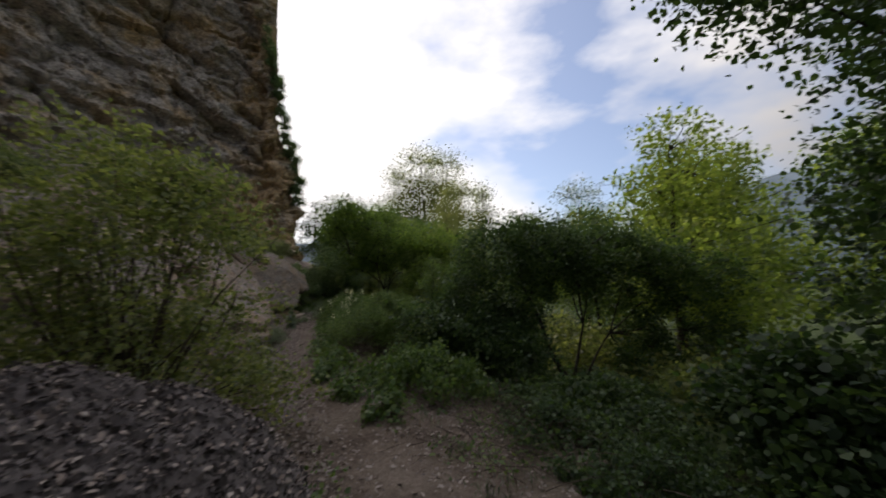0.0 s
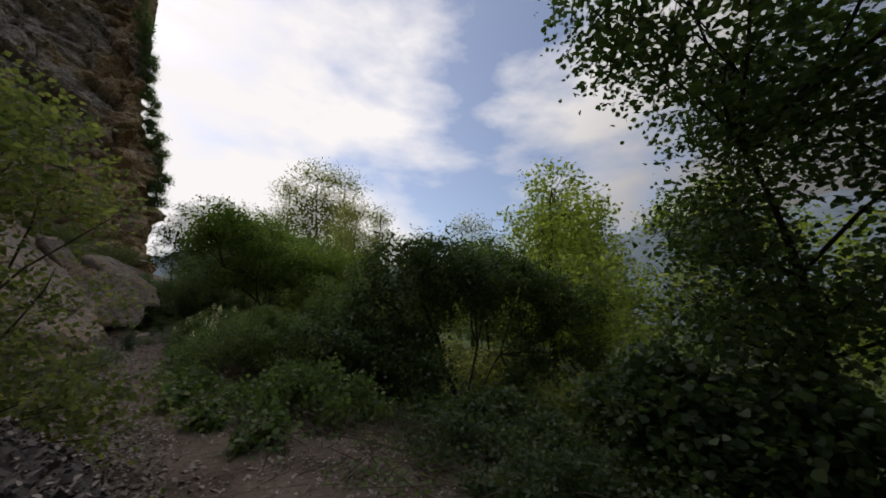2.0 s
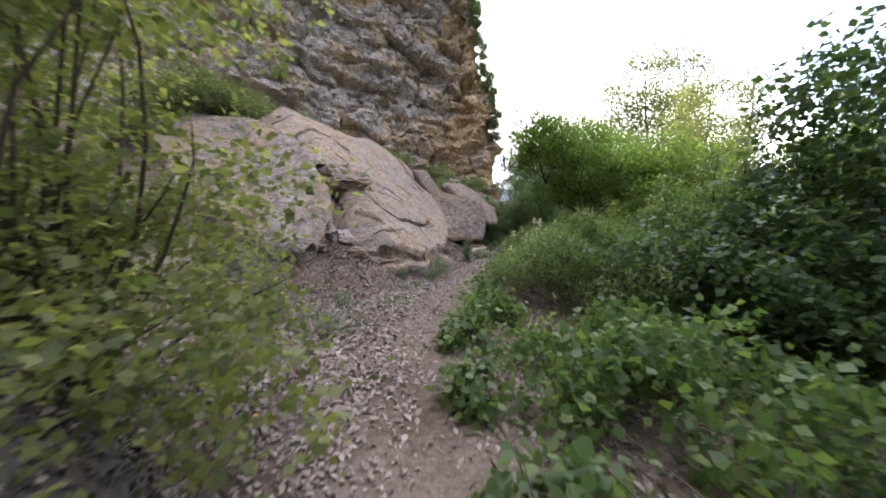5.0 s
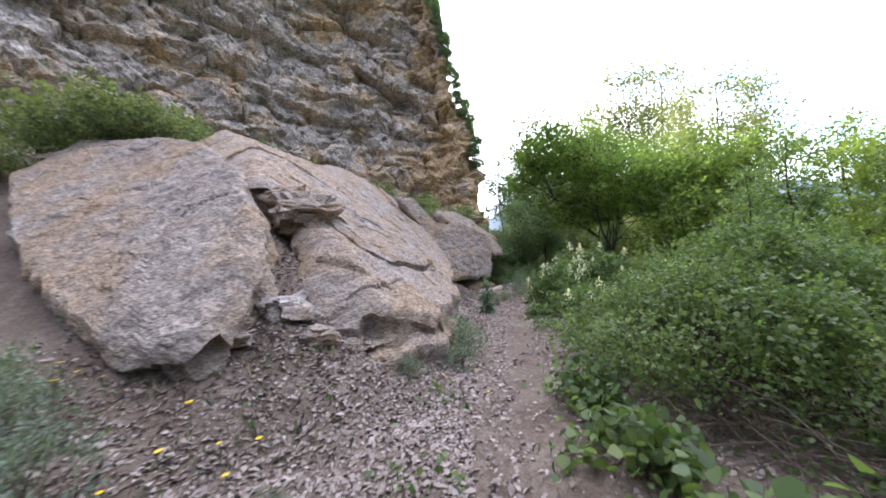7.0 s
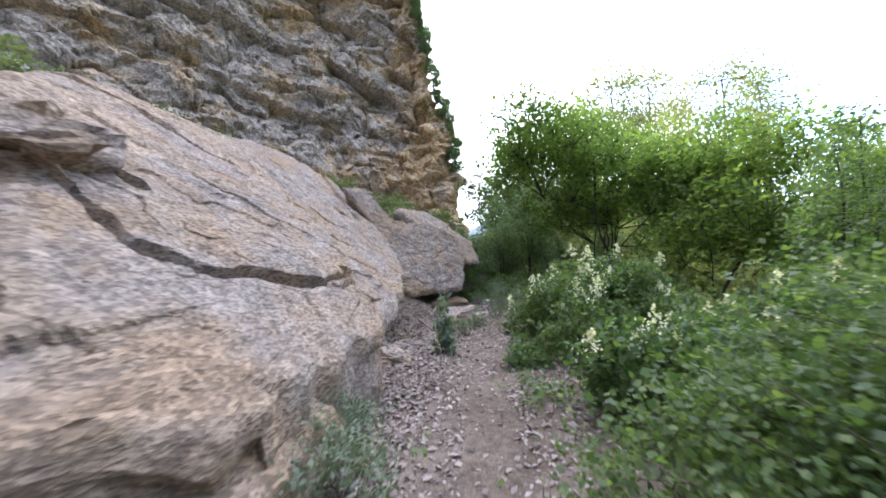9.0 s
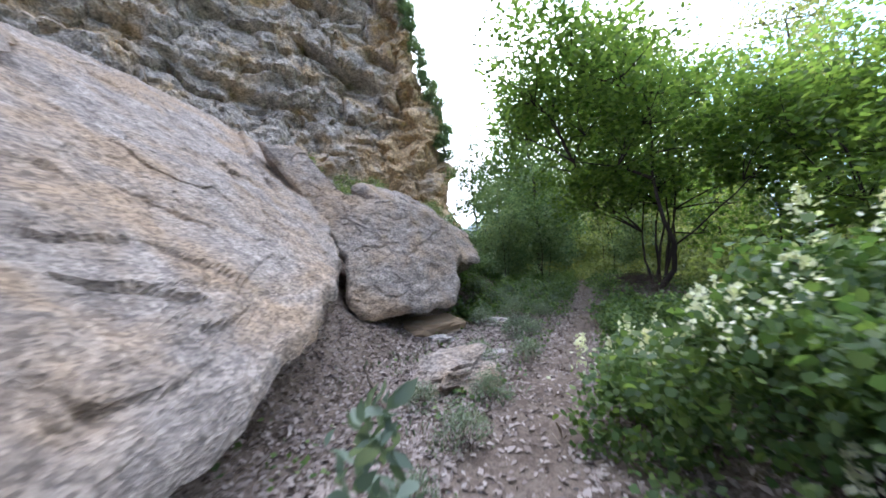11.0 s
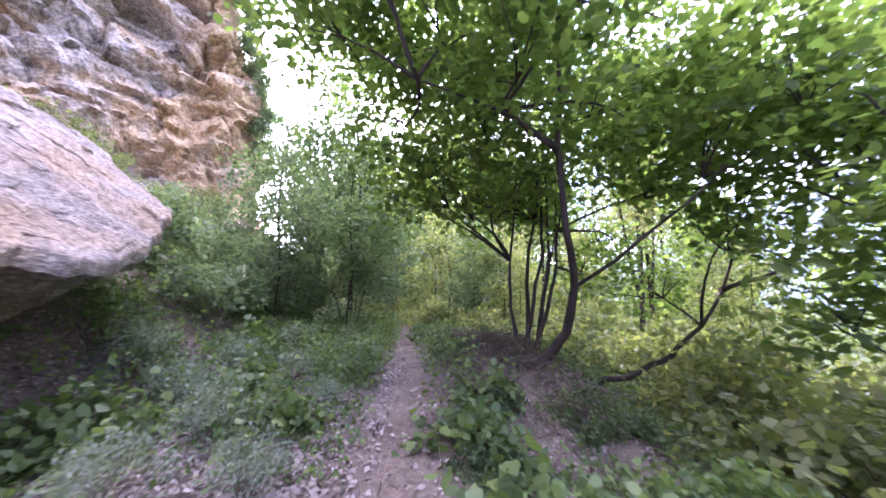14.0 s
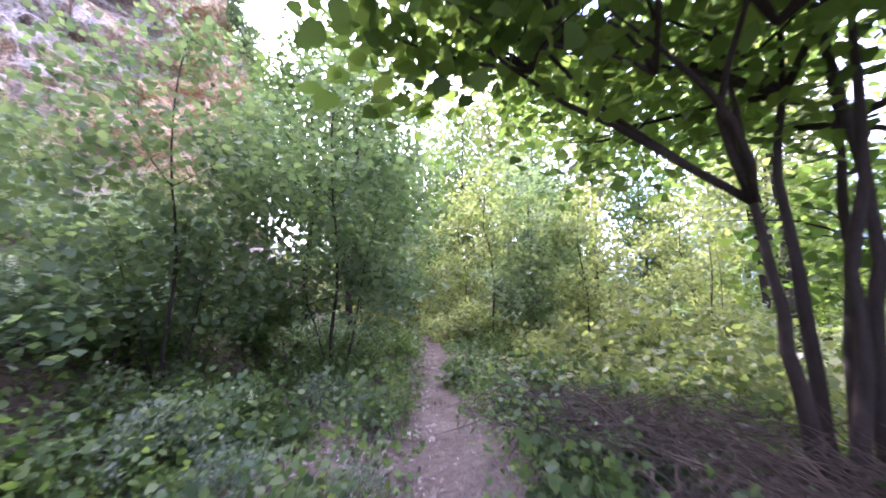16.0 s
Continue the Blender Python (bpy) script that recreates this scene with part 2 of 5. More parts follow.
FLOWER_YELLOW = leaf_material("yellow_petal", (0.72, 0.50, 0.03), (0.80, 0.60, 0.05), (0.62, 0.40, 0.02), 0.2, 0.6)


# ---- the plan ----
def smooth(a, b, v):
    t = min(1.0, max(0.0, (v - a) / (b - a)))
    return t * t * (3 - 2 * t)


TRAIL = ((-60, 0.0), (-20, 2.6), (-14, 3.6), (-11, 4.0), (-8.4, 3.3), (-5, 2.2), (-2, 1.75), (1, 1.45), (4, 1.3), (7, 1.9), (10, 2.75), (14, 3.75), (20, 4.9), (30, 6.0), (80, 8.0))


def trail_x(y):
    return float(np.interp(y, [p[0] for p in TRAIL], [p[1] for p in TRAIL]))


def least(a, b, k=0.18):
    """The smaller of two heights, with a rounded change-over."""
    h = max(0.0, k - abs(a - b)) / k
    return min(a, b) - h * h * k * 0.25


def ground_z(x, y):
    """Height of the ground: a level trail, a steep bank on one side and a gentle fall on the other."""
    d = x - trail_x(y)
    z = -0.04 * math.exp(-(d / 0.45) ** 2)
    foot = -2.2 + 2.35 * smooth(-8.5, -3.5, y) + 0.82 * smooth(-4.5, -2.6, y) * smooth(1.6, -0.2, y) - 0.3 * smooth(1.5, 3.0, y)
    foot += (trail_x(y) - 2.1 - foot) * smooth(9.5, 13.0, y)
    steep = 0.55 + 0.22 * smooth(-6, -2, y) - 0.14 * smooth(9.5, 14, y)
    rise = max(0.0, foot - x)
    bank = steep * (rise + 0.35 * (math.exp(-rise / 0.35) - 1))
    front = 0.28 + 0.10 * max(0.0, -x - 1) + 0.45 * math.log1p(math.exp(min(40, 2.0 * (y + 3.95))))
    bank = least(bank, front, 0.4) if y < 3 else bank
    top = 6.2 + 0.05 * max(0, rise - 8)
    z += bank if bank < top - 1.5 else top - 1.5 * math.exp(-(bank - top + 1.5) / 1.5)
    if d > 0.6:
        z -= 0.13 * (d - 0.6) if d < 22 else 2.78 + 0.02 * (min(d, 400) - 22)
    z += 0.18 * smooth(9, 14, y) * smooth(26, 18, y)
    z += 0.42 * math.exp(-((x - 5.4) / 1.3) ** 2 - ((y - 12.6) / 1.6) ** 2)
    rough = smooth(0.3, 1.4, abs(d))
    near = smooth(90, 40, abs(x) + abs(y))
    z += (0.05 * rough + 0.015) * near * noise.fractal(Vector((x * 0.9, y * 0.9, 3.1)), 0.9, 2.1, 4)
    z += 0.012 * near * noise.noise(Vector((x * 6, y * 6, 0)))
    return z


def part(name, bm, mat, parent=None, label="", smooth_faces=False):
    """Links a bmesh, or arrays of vertices and faces, as one mesh object under a thing."""
    me = bpy.data.meshes.new(name)
    if isinstance(bm, tuple):
        verts, faces = bm
        me.from_pydata([tuple(v) for v in verts] if not isinstance(verts, np.ndarray) else verts.tolist(), [], faces)
    else:
        bm.to_mesh(me)
        bm.free()
    me.materials.append(mat)
    if smooth_faces:
        me.polygons.foreach_set("use_smooth", [True] * len(me.polygons))
    ob = new(name, me)
    if parent is not None:
        ob.parent = parent
    if label:
        ob["label"] = label
    return ob


def thing(name, x, y, z, label, category, group="", kind=""):
    e = new(name)
    e.location = (x, y, z)
    return tagged(e, label, category, group, kind)


def grid_faces(nu, nv, off=0, wrap=False):
    f = []
    for i in range(nu - 1):
        for j in range(nv if wrap else nv - 1):
            k = (j + 1) % nv
            f.append((off + i * nv + j, off + i * nv + k, off + (i + 1) * nv + k, off + (i + 1) * nv + j))
    return f


def tube(points, radii, sides=7, rough=0.0):
    """A tapered limb along points, as (vertices, faces)."""
    pts = [Vector(p) for p in points]
    verts, up = [], Vector((0.3, 0.5, 0.8)).normalized()
    for i, p in enumerate(pts):
        d = (pts[min(i + 1, len(pts) - 1)] - pts[max(i - 1, 0)]).normalized()
        a = d.cross(up if abs(d.dot(up)) < 0.95 else Vector((1, 0, 0))).normalized()
        b = d.cross(a)
        for k in range(sides):
            w = 2 * math.pi * k / sides
            r = radii[i] * (1 + rough * noise.noise(p * 9 + Vector((k, 0, 0))))
            verts.append(p + r * (math.cos(w) * a + math.sin(w) * b))
    faces = grid_faces(len(pts), sides, 0, True)
    faces.append(tuple(range(sides - 1, -1, -1)))
    faces.append(tuple((len(pts) - 1) * sides + k for k in range(sides)))
    return verts, faces


def joined(pieces):
    verts, faces = [], []
    for v, f in pieces:
        off = len(verts)
        verts.extend(v)
        faces.extend(tuple(i + off for i in q) for q in f)
    return verts, faces


def bent(a, b, sag=0.0, wob=0.1, n=7, rng=random):
    """Points of a gently crooked line from a to b."""
    a, b = Vector(a), Vector(b)
    size = (b - a).length
    off = Vector((rng.uniform(-1, 1), rng.uniform(-1, 1), rng.uniform(-0.3, 0.6))) * wob * size
    out = []
    for i in range(n):
        t = i / (n - 1)
        out.append(a.lerp(b, t) + off * math.sin(math.pi * t) + Vector((0, 0, -sag * math.sin(math.pi * t)))
                   + 0.03 * size * math.sin(math.pi * t) * noise.noise_vector(a + Vector((t * 5, 0, 0))))
    return out


def leaves(centres, sizes, rng, outline=4, aspect=0.55, droop=0.35, flat=0.6, ref=None):
    """Leaf blades at the given centres: folded diamonds (4) or lobed blades (outline > 4). Returns arrays."""
    c = np.asarray(centres, float)
    n = len(c)
    s = np.broadcast_to(np.asarray(sizes, float), (n,))[:, None]
    nor = rng.normal(size=(n, 3)) * (1 - flat)
    nor[:, 2] += flat + 0.1
    nor /= np.linalg.norm(nor, axis=1, keepdims=True)
    d = rng.normal(size=(n, 3))
    d[:, 2] -= droop * 2
    if ref is not None:
        d += 1.2 * (c - ref) / (np.linalg.norm(c - ref, axis=1, keepdims=True) + 1e-6)
    d -= (d * nor).sum(1, keepdims=True) * nor
    d /= np.linalg.norm(d, axis=1, keepdims=True) + 1e-9
    side = np.cross(nor, d)
    if outline == 4:
        shape = [(0, 0, 0), (0.45, 0.5, 0.10), (1, 0, -0.08), (0.45, -0.5, 0.10)]
    elif outline == 6:
        shape = [(0, 0, 0), (0.25, 0.42, 0.07), (0.62, 0.40, 0.06), (1, 0, -0.12), (0.62, -0.40, 0.06), (0.25, -0.42, 0.07)]
    else:
        shape = [(0, 0, 0), (0.08, 0.42, 0.05), (0.30, 0.34, 0.04), (0.50, 0.62, 0.03), (0.62, 0.28, 0.03), (1.0, 0, -0.12),
                 (0.62, -0.28, 0.03), (0.50, -0.62, 0.03), (0.30, -0.34, 0.04), (0.08, -0.42, 0.05)]
    k = len(shape)
    v = np.empty((n, k, 3))
    for i, (a, b, h) in enumerate(shape):
        w = b * aspect * 2 if k != 10 else b * 1.6 * aspect * 2
        v[:, i] = c + s * ((a - 0.5) * d + w * side + h * nor)
    return v.reshape(-1, 3), k


def leaf_mesh(name, chunks, mats):
    """One mesh from several (vertices, corners per leaf, material index)."""
    me = bpy.data.meshes.new(name)
    co = np.concatenate([c[0] for c in chunks]).astype(np.float32)
    loops = len(co)
    starts, totals, mi, at = [], [], [], 0
    for v, k, m in chunks:
        q = len(v) // k
        starts.append(at + k * np.arange(q))
        totals.append(np.full(q, k))
        mi.append(np.full(q, m))
        at += len(v)
    starts, totals, mi = np.concatenate(starts), np.concatenate(totals), np.concatenate(mi)
    me.vertices.add(len(co))
    me.vertices.foreach_set("co", co.ravel())
    me.loops.add(loops)
    me.loops.foreach_set("vertex_index", np.arange(loops, dtype=np.int32))
    me.polygons.add(len(starts))
    me.polygons.foreach_set("loop_start", starts.astype(np.int32))
    me.polygons.foreach_set("loop_total", totals.astype(np.int32))
    me.polygons.foreach_set("material_index", mi.astype(np.int32))
    for m in mats:
        me.materials.append(m)
    me.update(calc_edges=True)
    me.validate()
    return me


def puff(rng, n, centre, radius, shell=0.55, squash=0.75):
    """Points in an uneven clump, thicker towards its outside."""
    d = rng.normal(size=(n, 3))
    d /= np.linalg.norm(d, axis=1, keepdims=True)
    r = radius * (shell + (1 - shell) * rng.random((n, 1)) ** 0.6) * (0.72 + 0.5 * rng.random((n, 1)))
    lump = 1 + 0.22 * np.sin(5 * d[:, :1] + centre[0]) * np.cos(4 * d[:, 1:2] + centre[1])
    p = d * r * lump
    p[:, 2] *= squash
    return p + np.asarray(centre)


def crown_points(rng, blobs, count, sprig, per, gap=-0.75):
    """Leaf centres: sprigs spread over the blobs, each with a few leaves round it."""
    vol = np.array([b[3] ** 2 for b in blobs])
    out = []
    for b, share in zip(blobs, vol / vol.sum()):
        q = max(1, int(count * share / per))
        base = puff(rng, q, b[:3], b[3])
        wave = 2.2 / max(0.35, b[3]) * base
        open_ = np.sin(wave[:, 0] + 1.7 * wave[:, 1]) + np.sin(1.3 * wave[:, 1] - 1.9 * wave[:, 2] + 2) + np.sin(1.6 * wave[:, 2] + 1.2 * wave[:, 0] + 4)
        base = base[open_ > gap] if q > 12 else base
        q = len(base)
        out.append((base[:, None] + rng.normal(size=(q, per, 3)) * sprig).reshape(-1, 3))
    return np.concatenate(out)


def plant(name, x, y, label, category, blobs, count, leaf, mat, seed, stems=5, stem_r=0.02, per=6, sprig=None, outline=4, aspect=0.55,
          droop=0.35, flat=0.55, flowers=0, flower_mat=None, flower_size=0.09, trunk=None, trunk_r=0.1, z=None, group="", bark=None, base=0.15, zmin=None, gap=-0.75):
    """A shrub or tree: stems or a trunk with limbs that reach every clump, and a crown of separate leaves."""
    rng = np.random.default_rng(seed)
    rnd = random.Random(seed)
    z0 = ground_z(x, y) - 0.05 if z is None else z
    e = thing(name, x, y, z0, label, category, group)
    bark = bark or (BARK if trunk else TWIG)
    if trunk:
        for i, line in enumerate(trunk):
            pts = []
            for a, b in zip(line[:-1], line[1:]):
                pts += bent(a, b, 0, 0.04, 5, rnd)[:-1]
            pts.append(Vector(line[-1]))
            r0 = trunk_r * (1.0 if i == 0 else 0.58 if i == 1 else 0.44)
            part("trunk", tube(pts, [r0 * (1 - 0.75 * k / (len(pts) - 1)) * (1.25 if k == 0 else 1) for k in range(len(pts))], 9, 0.18), bark, e, smooth_faces=True)
        ends = [(Vector(line[-1]), Vector(line[len(line) // 2])) for line in trunk]
        for b in blobs:
            c = Vector(b[:3])
            best = min((w for pair in ends for w in pair), key=lambda w: (w - c).length + (0.8 if w.z > c.z else 0))
            part("branch", joined([tube(bent(best, c, 0, 0.12, 6, rnd), [trunk_r * q for q in (0.28, 0.25, 0.21, 0.17, 0.12, 0.06)], 6)]
                                  + [tube(bent(c.lerp(best, 0.3), c + b[3] * 0.95 * Vector((rnd.uniform(-1, 1), rnd.uniform(-1, 1), rnd.uniform(-0.5, 0.9))), 0, 0.15, 5, rnd),
                                          [trunk_r * q for q in (0.16, 0.13, 0.1, 0.07, 0.03)], 5) for _ in range(5)]), bark, e, smooth_faces=True)
    else:
        lines = []
        for i in range(stems):
            b = blobs[i % len(blobs)]
            foot = Vector((rnd.uniform(-1, 1) * base, rnd.uniform(-1, 1) * base, 0))
            tip = Vector(b[:3]) + b[3] * 0.9 * Vector((rnd.uniform(-1, 1), rnd.uniform(-1, 1), rnd.uniform(-0.2, 0.75)))
            lines.append(tube(bent(foot, tip, -0.06 * tip.length, 0.12, 7, rnd), [stem_r * q for q in (1, 0.85, 0.75, 0.6, 0.5, 0.35, 0.18)], 5))
        if stems <= 30 and stem_r >= 0.007:
            for line in lines:
                part("stem", line, bark, e, smooth_faces=True)
        else:
            part("stem", joined(lines), bark, e, smooth_faces=True)["kind"] = "stuff"
    pts = crown_points(rng, blobs, count, sprig or leaf * 1.1, per, gap)
    if zmin is not None:
        pts = pts[pts[:, 2] > zmin]
    pts = pts[pts[:, 2] > 0.02]
    ref = np.mean([b[:3] for b in blobs], axis=0) - np.array([0, 0, 0.4])
    v, k = leaves(pts, leaf * rng.uniform(0.6, 1.25, len(pts)), rng, outline, aspect, droop, flat, ref)
    chunks, mats = [(v, k, 0)], [mat]
    crown = new("crown", leaf_mesh("crown", chunks, mats))
    crown.parent = e
    if flowers:
        fr = []
        big = [b for b in blobs]
        for i in range(flowers):
            b = big[i % len(big)]
            d = Vector((rnd.uniform(-1, 1), rnd.uniform(-1, 1), rnd.uniform(0.35, 1.2))).normalized()
            c = np.array(Vector(b[:3]) + b[3] * rnd.uniform(0.95, 1.15) * Vector((d.x, d.y, d.z * 0.8)))
            h = flower_size * rnd.uniform(0.7, 1.5)
            m = 70
            t = rng.random((m, 1))
            cone = rng.normal(size=(m, 3)) * (h * 0.32 * (1.1 - t)) + np.array([[0, 0, 1.0]]) * t * h * 1.3
            fr.append(c + cone)
        fp = np.concatenate(fr)
        v, k = leaves(fp, flower_size * 0.15 * rng.uniform(0.7, 1.3, len(fp)), rng, 4, 0.8, 0, 0.3)
        bl = new("blossom", leaf_mesh("blossom", [(v, k, 0)], [flower_mat or FLOWER_WHITE]))
        bl.parent = e
        bl["label"] = "creamy white flower heads" if (flower_mat or FLOWER_WHITE) == FLOWER_WHITE else "bright yellow flower heads"
    return e


def at(m_x, m_y, turn=0.0, scale=1.0, sink=0.06):
    return pose(m_x, m_y, ground_z(m_x, m_y) - sink, 0, 0, turn) @ Matrix.Scale(scale, 4)


# ---- ground ----
def axis_steps(lo, hi, fine_lo, fine_hi, fine, growth=1.22):
    out = list(np.arange(fine_lo, fine_hi, fine))
    s, v = fine, fine_lo
    while v > lo:
        s *= growth
        v -= s
        out.insert(0, max(v, lo))
    s, v = fine, out[-1]
    while v < hi:
        s *= growth
        v += s
        out.append(min(v, hi))
    return out


gx = axis_steps(-1500, 1500, -9, 12, 0.16)
gy = axis_steps(-1500, 1500, -16, 24, 0.16)
ground_verts = [(x, y, ground_z(x, y)) for y in gy for x in gx]
ground = part("ground", (ground_verts, grid_faces(len(gy), len(gx))), ground_material(), smooth_faces=True)
tagged(ground, "trodden brown earth trail and leaf-strewn bank", "ground", kind="structure")


def facet(p, across, tall, off=Vector((0, 0, 0))):
    """Broken rock: flat tilted pieces of about 1/across by 1/tall metres; returns the height and the nearness of a joint."""
    q = Vector((p.x * across, p.y * across, p.z * tall)) + off
    d, c = noise.voronoi(q)
    r = noise.noise_vector(c[0] * 3.73 + Vector((1.7, 9.2, 4.1)))
    return r.x + 1.3 * (q - c[0]).dot(noise.noise_vector(c[0] * 5.1)), max(0.0, 1 - (d[1] - d[0]) / 0.16)


# ---- cliff ----
CLIFF_LINE = [Vector(p) for p in ((-24, 95), (-14, 64), (-7.4, 46), (-4.6, 38.5), (-5.8, 35.8), (-12, 34), (-20, 29), (-28, 20), (-34, 7), (-37, -10), (-40, -34))]


# overhanging lips: place along the face, height there, slope, half width, depth, how far the hollow runs down
LEDGES = ((-13.5, 24.0, -0.8, 3.2, 3.6, 3.4), (-9.6, 25.0, -0.6, 1.7, 2.6, 2.2), (-8.4, 18.5, -1.0, 1.6, 2.2, 2.0), (-6.0, 15.0, 0.0, 3.0, 1.0, 1.0),
          (-20, 20.0, -0.5, 5.0, 2.0, 2.4), (-24, 29.0, -0.4, 6.0, 2.4, 3.0), (-16, 33.0, -0.6, 5.0, 2.6, 3.0), (-28, 16.0, -0.3, 4.5, 1.6, 2.0), (-31, 24.0, -0.3, 4.0, 1.8, 2.0), (-6.4, 11.6, 0.1, 3.0, 0.8, 0.8))


def cliff_mesh():
    seg = [(b - a).length for a, b in zip(CLIFF_LINE[:-1], CLIFF_LINE[1:])]
    total = sum(seg)
    n, rows, tall = 380, 220, 60.0
    verts = []
    stops = []
    for i in range(n):
        # closer steps along the face that looks on the trail
        u = i / (n - 1)
        s = 44 * u / 0.08 if u < 0.08 else 44 + 62 * (u - 0.08) / 0.84 if u < 0.92 else 106 + (total - 106) * (u - 0.92) / 0.08
        stops.append(s)
    base_pts = []
    for s in stops:
        k = 0
        while k < len(seg) - 1 and s > seg[k]:
            s -= seg[k]
            k += 1
        base_pts.append(CLIFF_LINE[k].lerp(CLIFF_LINE[k + 1], min(1, s / seg[k])))
    for _ in range(5):
        base_pts = [base_pts[0]] + [(a + 2 * b + c) / 4 for a, b, c in zip(base_pts, base_pts[1:], base_pts[2:])] + [base_pts[-1]]
    for i, p in enumerate(base_pts):
        t = (base_pts[min(i + 1, n - 1)] - base_pts[max(i - 1, 0)]).normalized()
        out = Vector((-t.y, t.x, 0))
        for j in range(rows):
            z = 1.0 + tall * j / (rows - 1)
            q = Vector((p.x, p.y, z))
            lean = 0.21 * max(0, z - 12) - 0.05 * max(0, 12 - z)
            w = noise.noise_vector(q * 0.13) * 1.4
            u = Vector((q.x * 0.16, q.y * 0.16, q.z * 0.26 + q.x * 0.10)) + w * 0.25
            ridge = 1 - abs(noise.noise(u)) * 2
            crag, gap = facet(q + w * 0.5, 0.24, 0.34)
            block, gap2 = facet(q + w * 0.3, 0.62, 0.95)
            bit, _ = facet(q, 1.5, 2.4)
            d = 0.9 * ridge + 1.35 * crag - 0.5 * gap + 0.62 * block - 0.16 * gap2 + 0.2 * bit + 0.5 * noise.fractal(q * 0.45, 0.75, 2.1, 5)
            for cx, lip, slope, half, deep, fall in LEDGES:
                u = p.x - cx
                t = lip + slope * u + 0.5 * w.z - z
                if t > 0 and abs(u) < half * 1.6:
                    d -= deep * math.exp(-(u / half) ** 4) * smooth(0, 0.55, t) * math.exp(-t / fall)
            v = q + out * (d - lean)
            v.z += 0.5 * noise.noise(q * 0.4 + Vector((9, 0, 0)))
            verts.append(v)
    top = len(verts)
    back = Vector((-0.9, 0.45, 0)) * 60
    for i in range(n):
        verts.append(verts[i * rows + rows - 1] + back * 0.25 + Vector((0, 0, 3 + 2 * noise.noise(base_pts[i] * 0.2 if len(base_pts[i]) == 3 else Vector((base_pts[i].x, base_pts[i].y, 0)) * 0.2))))
    faces = grid_faces(n, rows)
    for i in range(n - 1):
        faces.append((i * rows + rows - 1, (i + 1) * rows + rows - 1, top + i + 1, top + i))
    return verts, faces


CLIFF_LINE = [v.to_3d() for v in CLIFF_LINE]
cliff = part("cliff", cliff_mesh(), CLIFF)
tagged(cliff, "tall overhanging grey and ochre limestone cliff", "cliff", kind="structure")


# ---- rock slabs ----
def slab(name, label, outline, face, thick, mat, seed, under=0.35, plumb=0.0, rough=0.07, sides=300, rings=110, layers=0.04, cracks=()):
    """A tilted block of layered rock: its face follows the height face(x, y), its rim is broken and undercut."""
    pts = [Vector((x, y, face(x, y))) for x, y in outline]
    mid = sum(pts, Vector()) / len(pts)
    mid.z = face(mid.x, mid.y)
    nor = Vector((face(mid.x - 0.4, mid.y) - face(mid.x + 0.4, mid.y), face(mid.x, mid.y - 0.4) - face(mid.x, mid.y + 0.4), 0.8)).normalized()
    per = [(q - p).length for p, q in zip(pts, pts[1:] + pts[:1])]
    total, rim = sum(per), []
    for i in range(sides):
        s, k = total * i / sides, 0
        while s > per[k] and k < len(per) - 1:
            s -= per[k]
            k += 1
        rim.append(pts[k].lerp(pts[(k + 1) % len(pts)], s / per[k]))
    for _ in range(3):
        rim = [(rim[i - 1] + 2 * rim[i] + rim[(i + 1) % sides]) / 4 for i in range(sides)]
    down = nor.lerp(Vector((0, 0, 1)), plumb).normalized()
    off = Vector((seed * 3.7, seed * 1.3, 0))
    rim = [q + (q - mid).normalized() * (0.14 * noise.noise(q * 1.9 + off) + 0.07 * noise.noise(q * 5.5 + off)) for q in rim]

    def shaped(p, amount):
        f = noise.fractal(p * 0.9 + off, 0.8, 2.1, 5) * rough
        w = noise.noise_vector(p * 1.3 + off) * 0.16
        plate, gap = facet(p + w, 1.5, 2.2, off)
        chip, gap2 = facet(p + w * 0.6, 3.8, 6.0, off)
        fl = layers * (0.8 * plate - 0.12 * gap) + 0.016 * chip - 0.003 * gap2
        g = 0.012 * noise.noise(p * 9 + off)
        cr = 0.0
        for (x0, y0, x1, y1, wide, deep) in cracks:
            dx, dy = x1 - x0, y1 - y0
            t = max(0.0, min(1.0, ((p.x - x0) * dx + (p.y - y0) * dy) / (dx * dx + dy * dy)))
            gap = math.hypot(p.x - x0 - t * dx, p.y - y0 - t * dy) + 0.06 * noise.noise(p * 4 + off)
            cr = min(cr, -deep * (1 - max(0.0, gap / wide) ** 4)) if gap < wide else cr
        return p + nor * (f * amount + g + fl + cr)

    verts = [shaped(mid, 1)]
    for r in range(1, rings + 1):
        t = (r / rings) ** 0.9
        for q in rim:
            p = mid.lerp(q, t)
            p.z = face(p.x, p.y)
            p -= nor * 0.10 * (max(0.0, t - 0.93) / 0.07) ** 2
            verts.append(shaped(p, 1))
    deep = 10
    for r in range(1, deep + 1):
        t = r / deep
        for q in rim:
            inw = (mid - q).normalized()
            jag = noise.noise(Vector((q.x * 1.8, q.y * 1.8, q.z * 1.8 + t * 3)) + off)
            ledge = 0.10 * noise.cell(Vector((q.x * 0.8, q.y * 0.8, t * 4.2 + seed)))
            p = Vector((q.x, q.y, face(q.x, q.y))) - nor * 0.10 - down * thick * t + inw * (under * t + 0.10 * jag + ledge)
            verts.append(shaped(p, 0.6))
    faces = [(0, 1 + i, 1 + (i + 1) % sides) for i in range(sides)]
    faces += grid_faces(rings + deep, sides, 1, True)
    verts.append(mid - down * (thick + 0.3))
    last = 1 + (rings + deep - 1) * sides
    faces += [(len(verts) - 1, last + (i + 1) % sides, last + i) for i in range(sides)]
    ob = part(name, (verts, faces), mat)
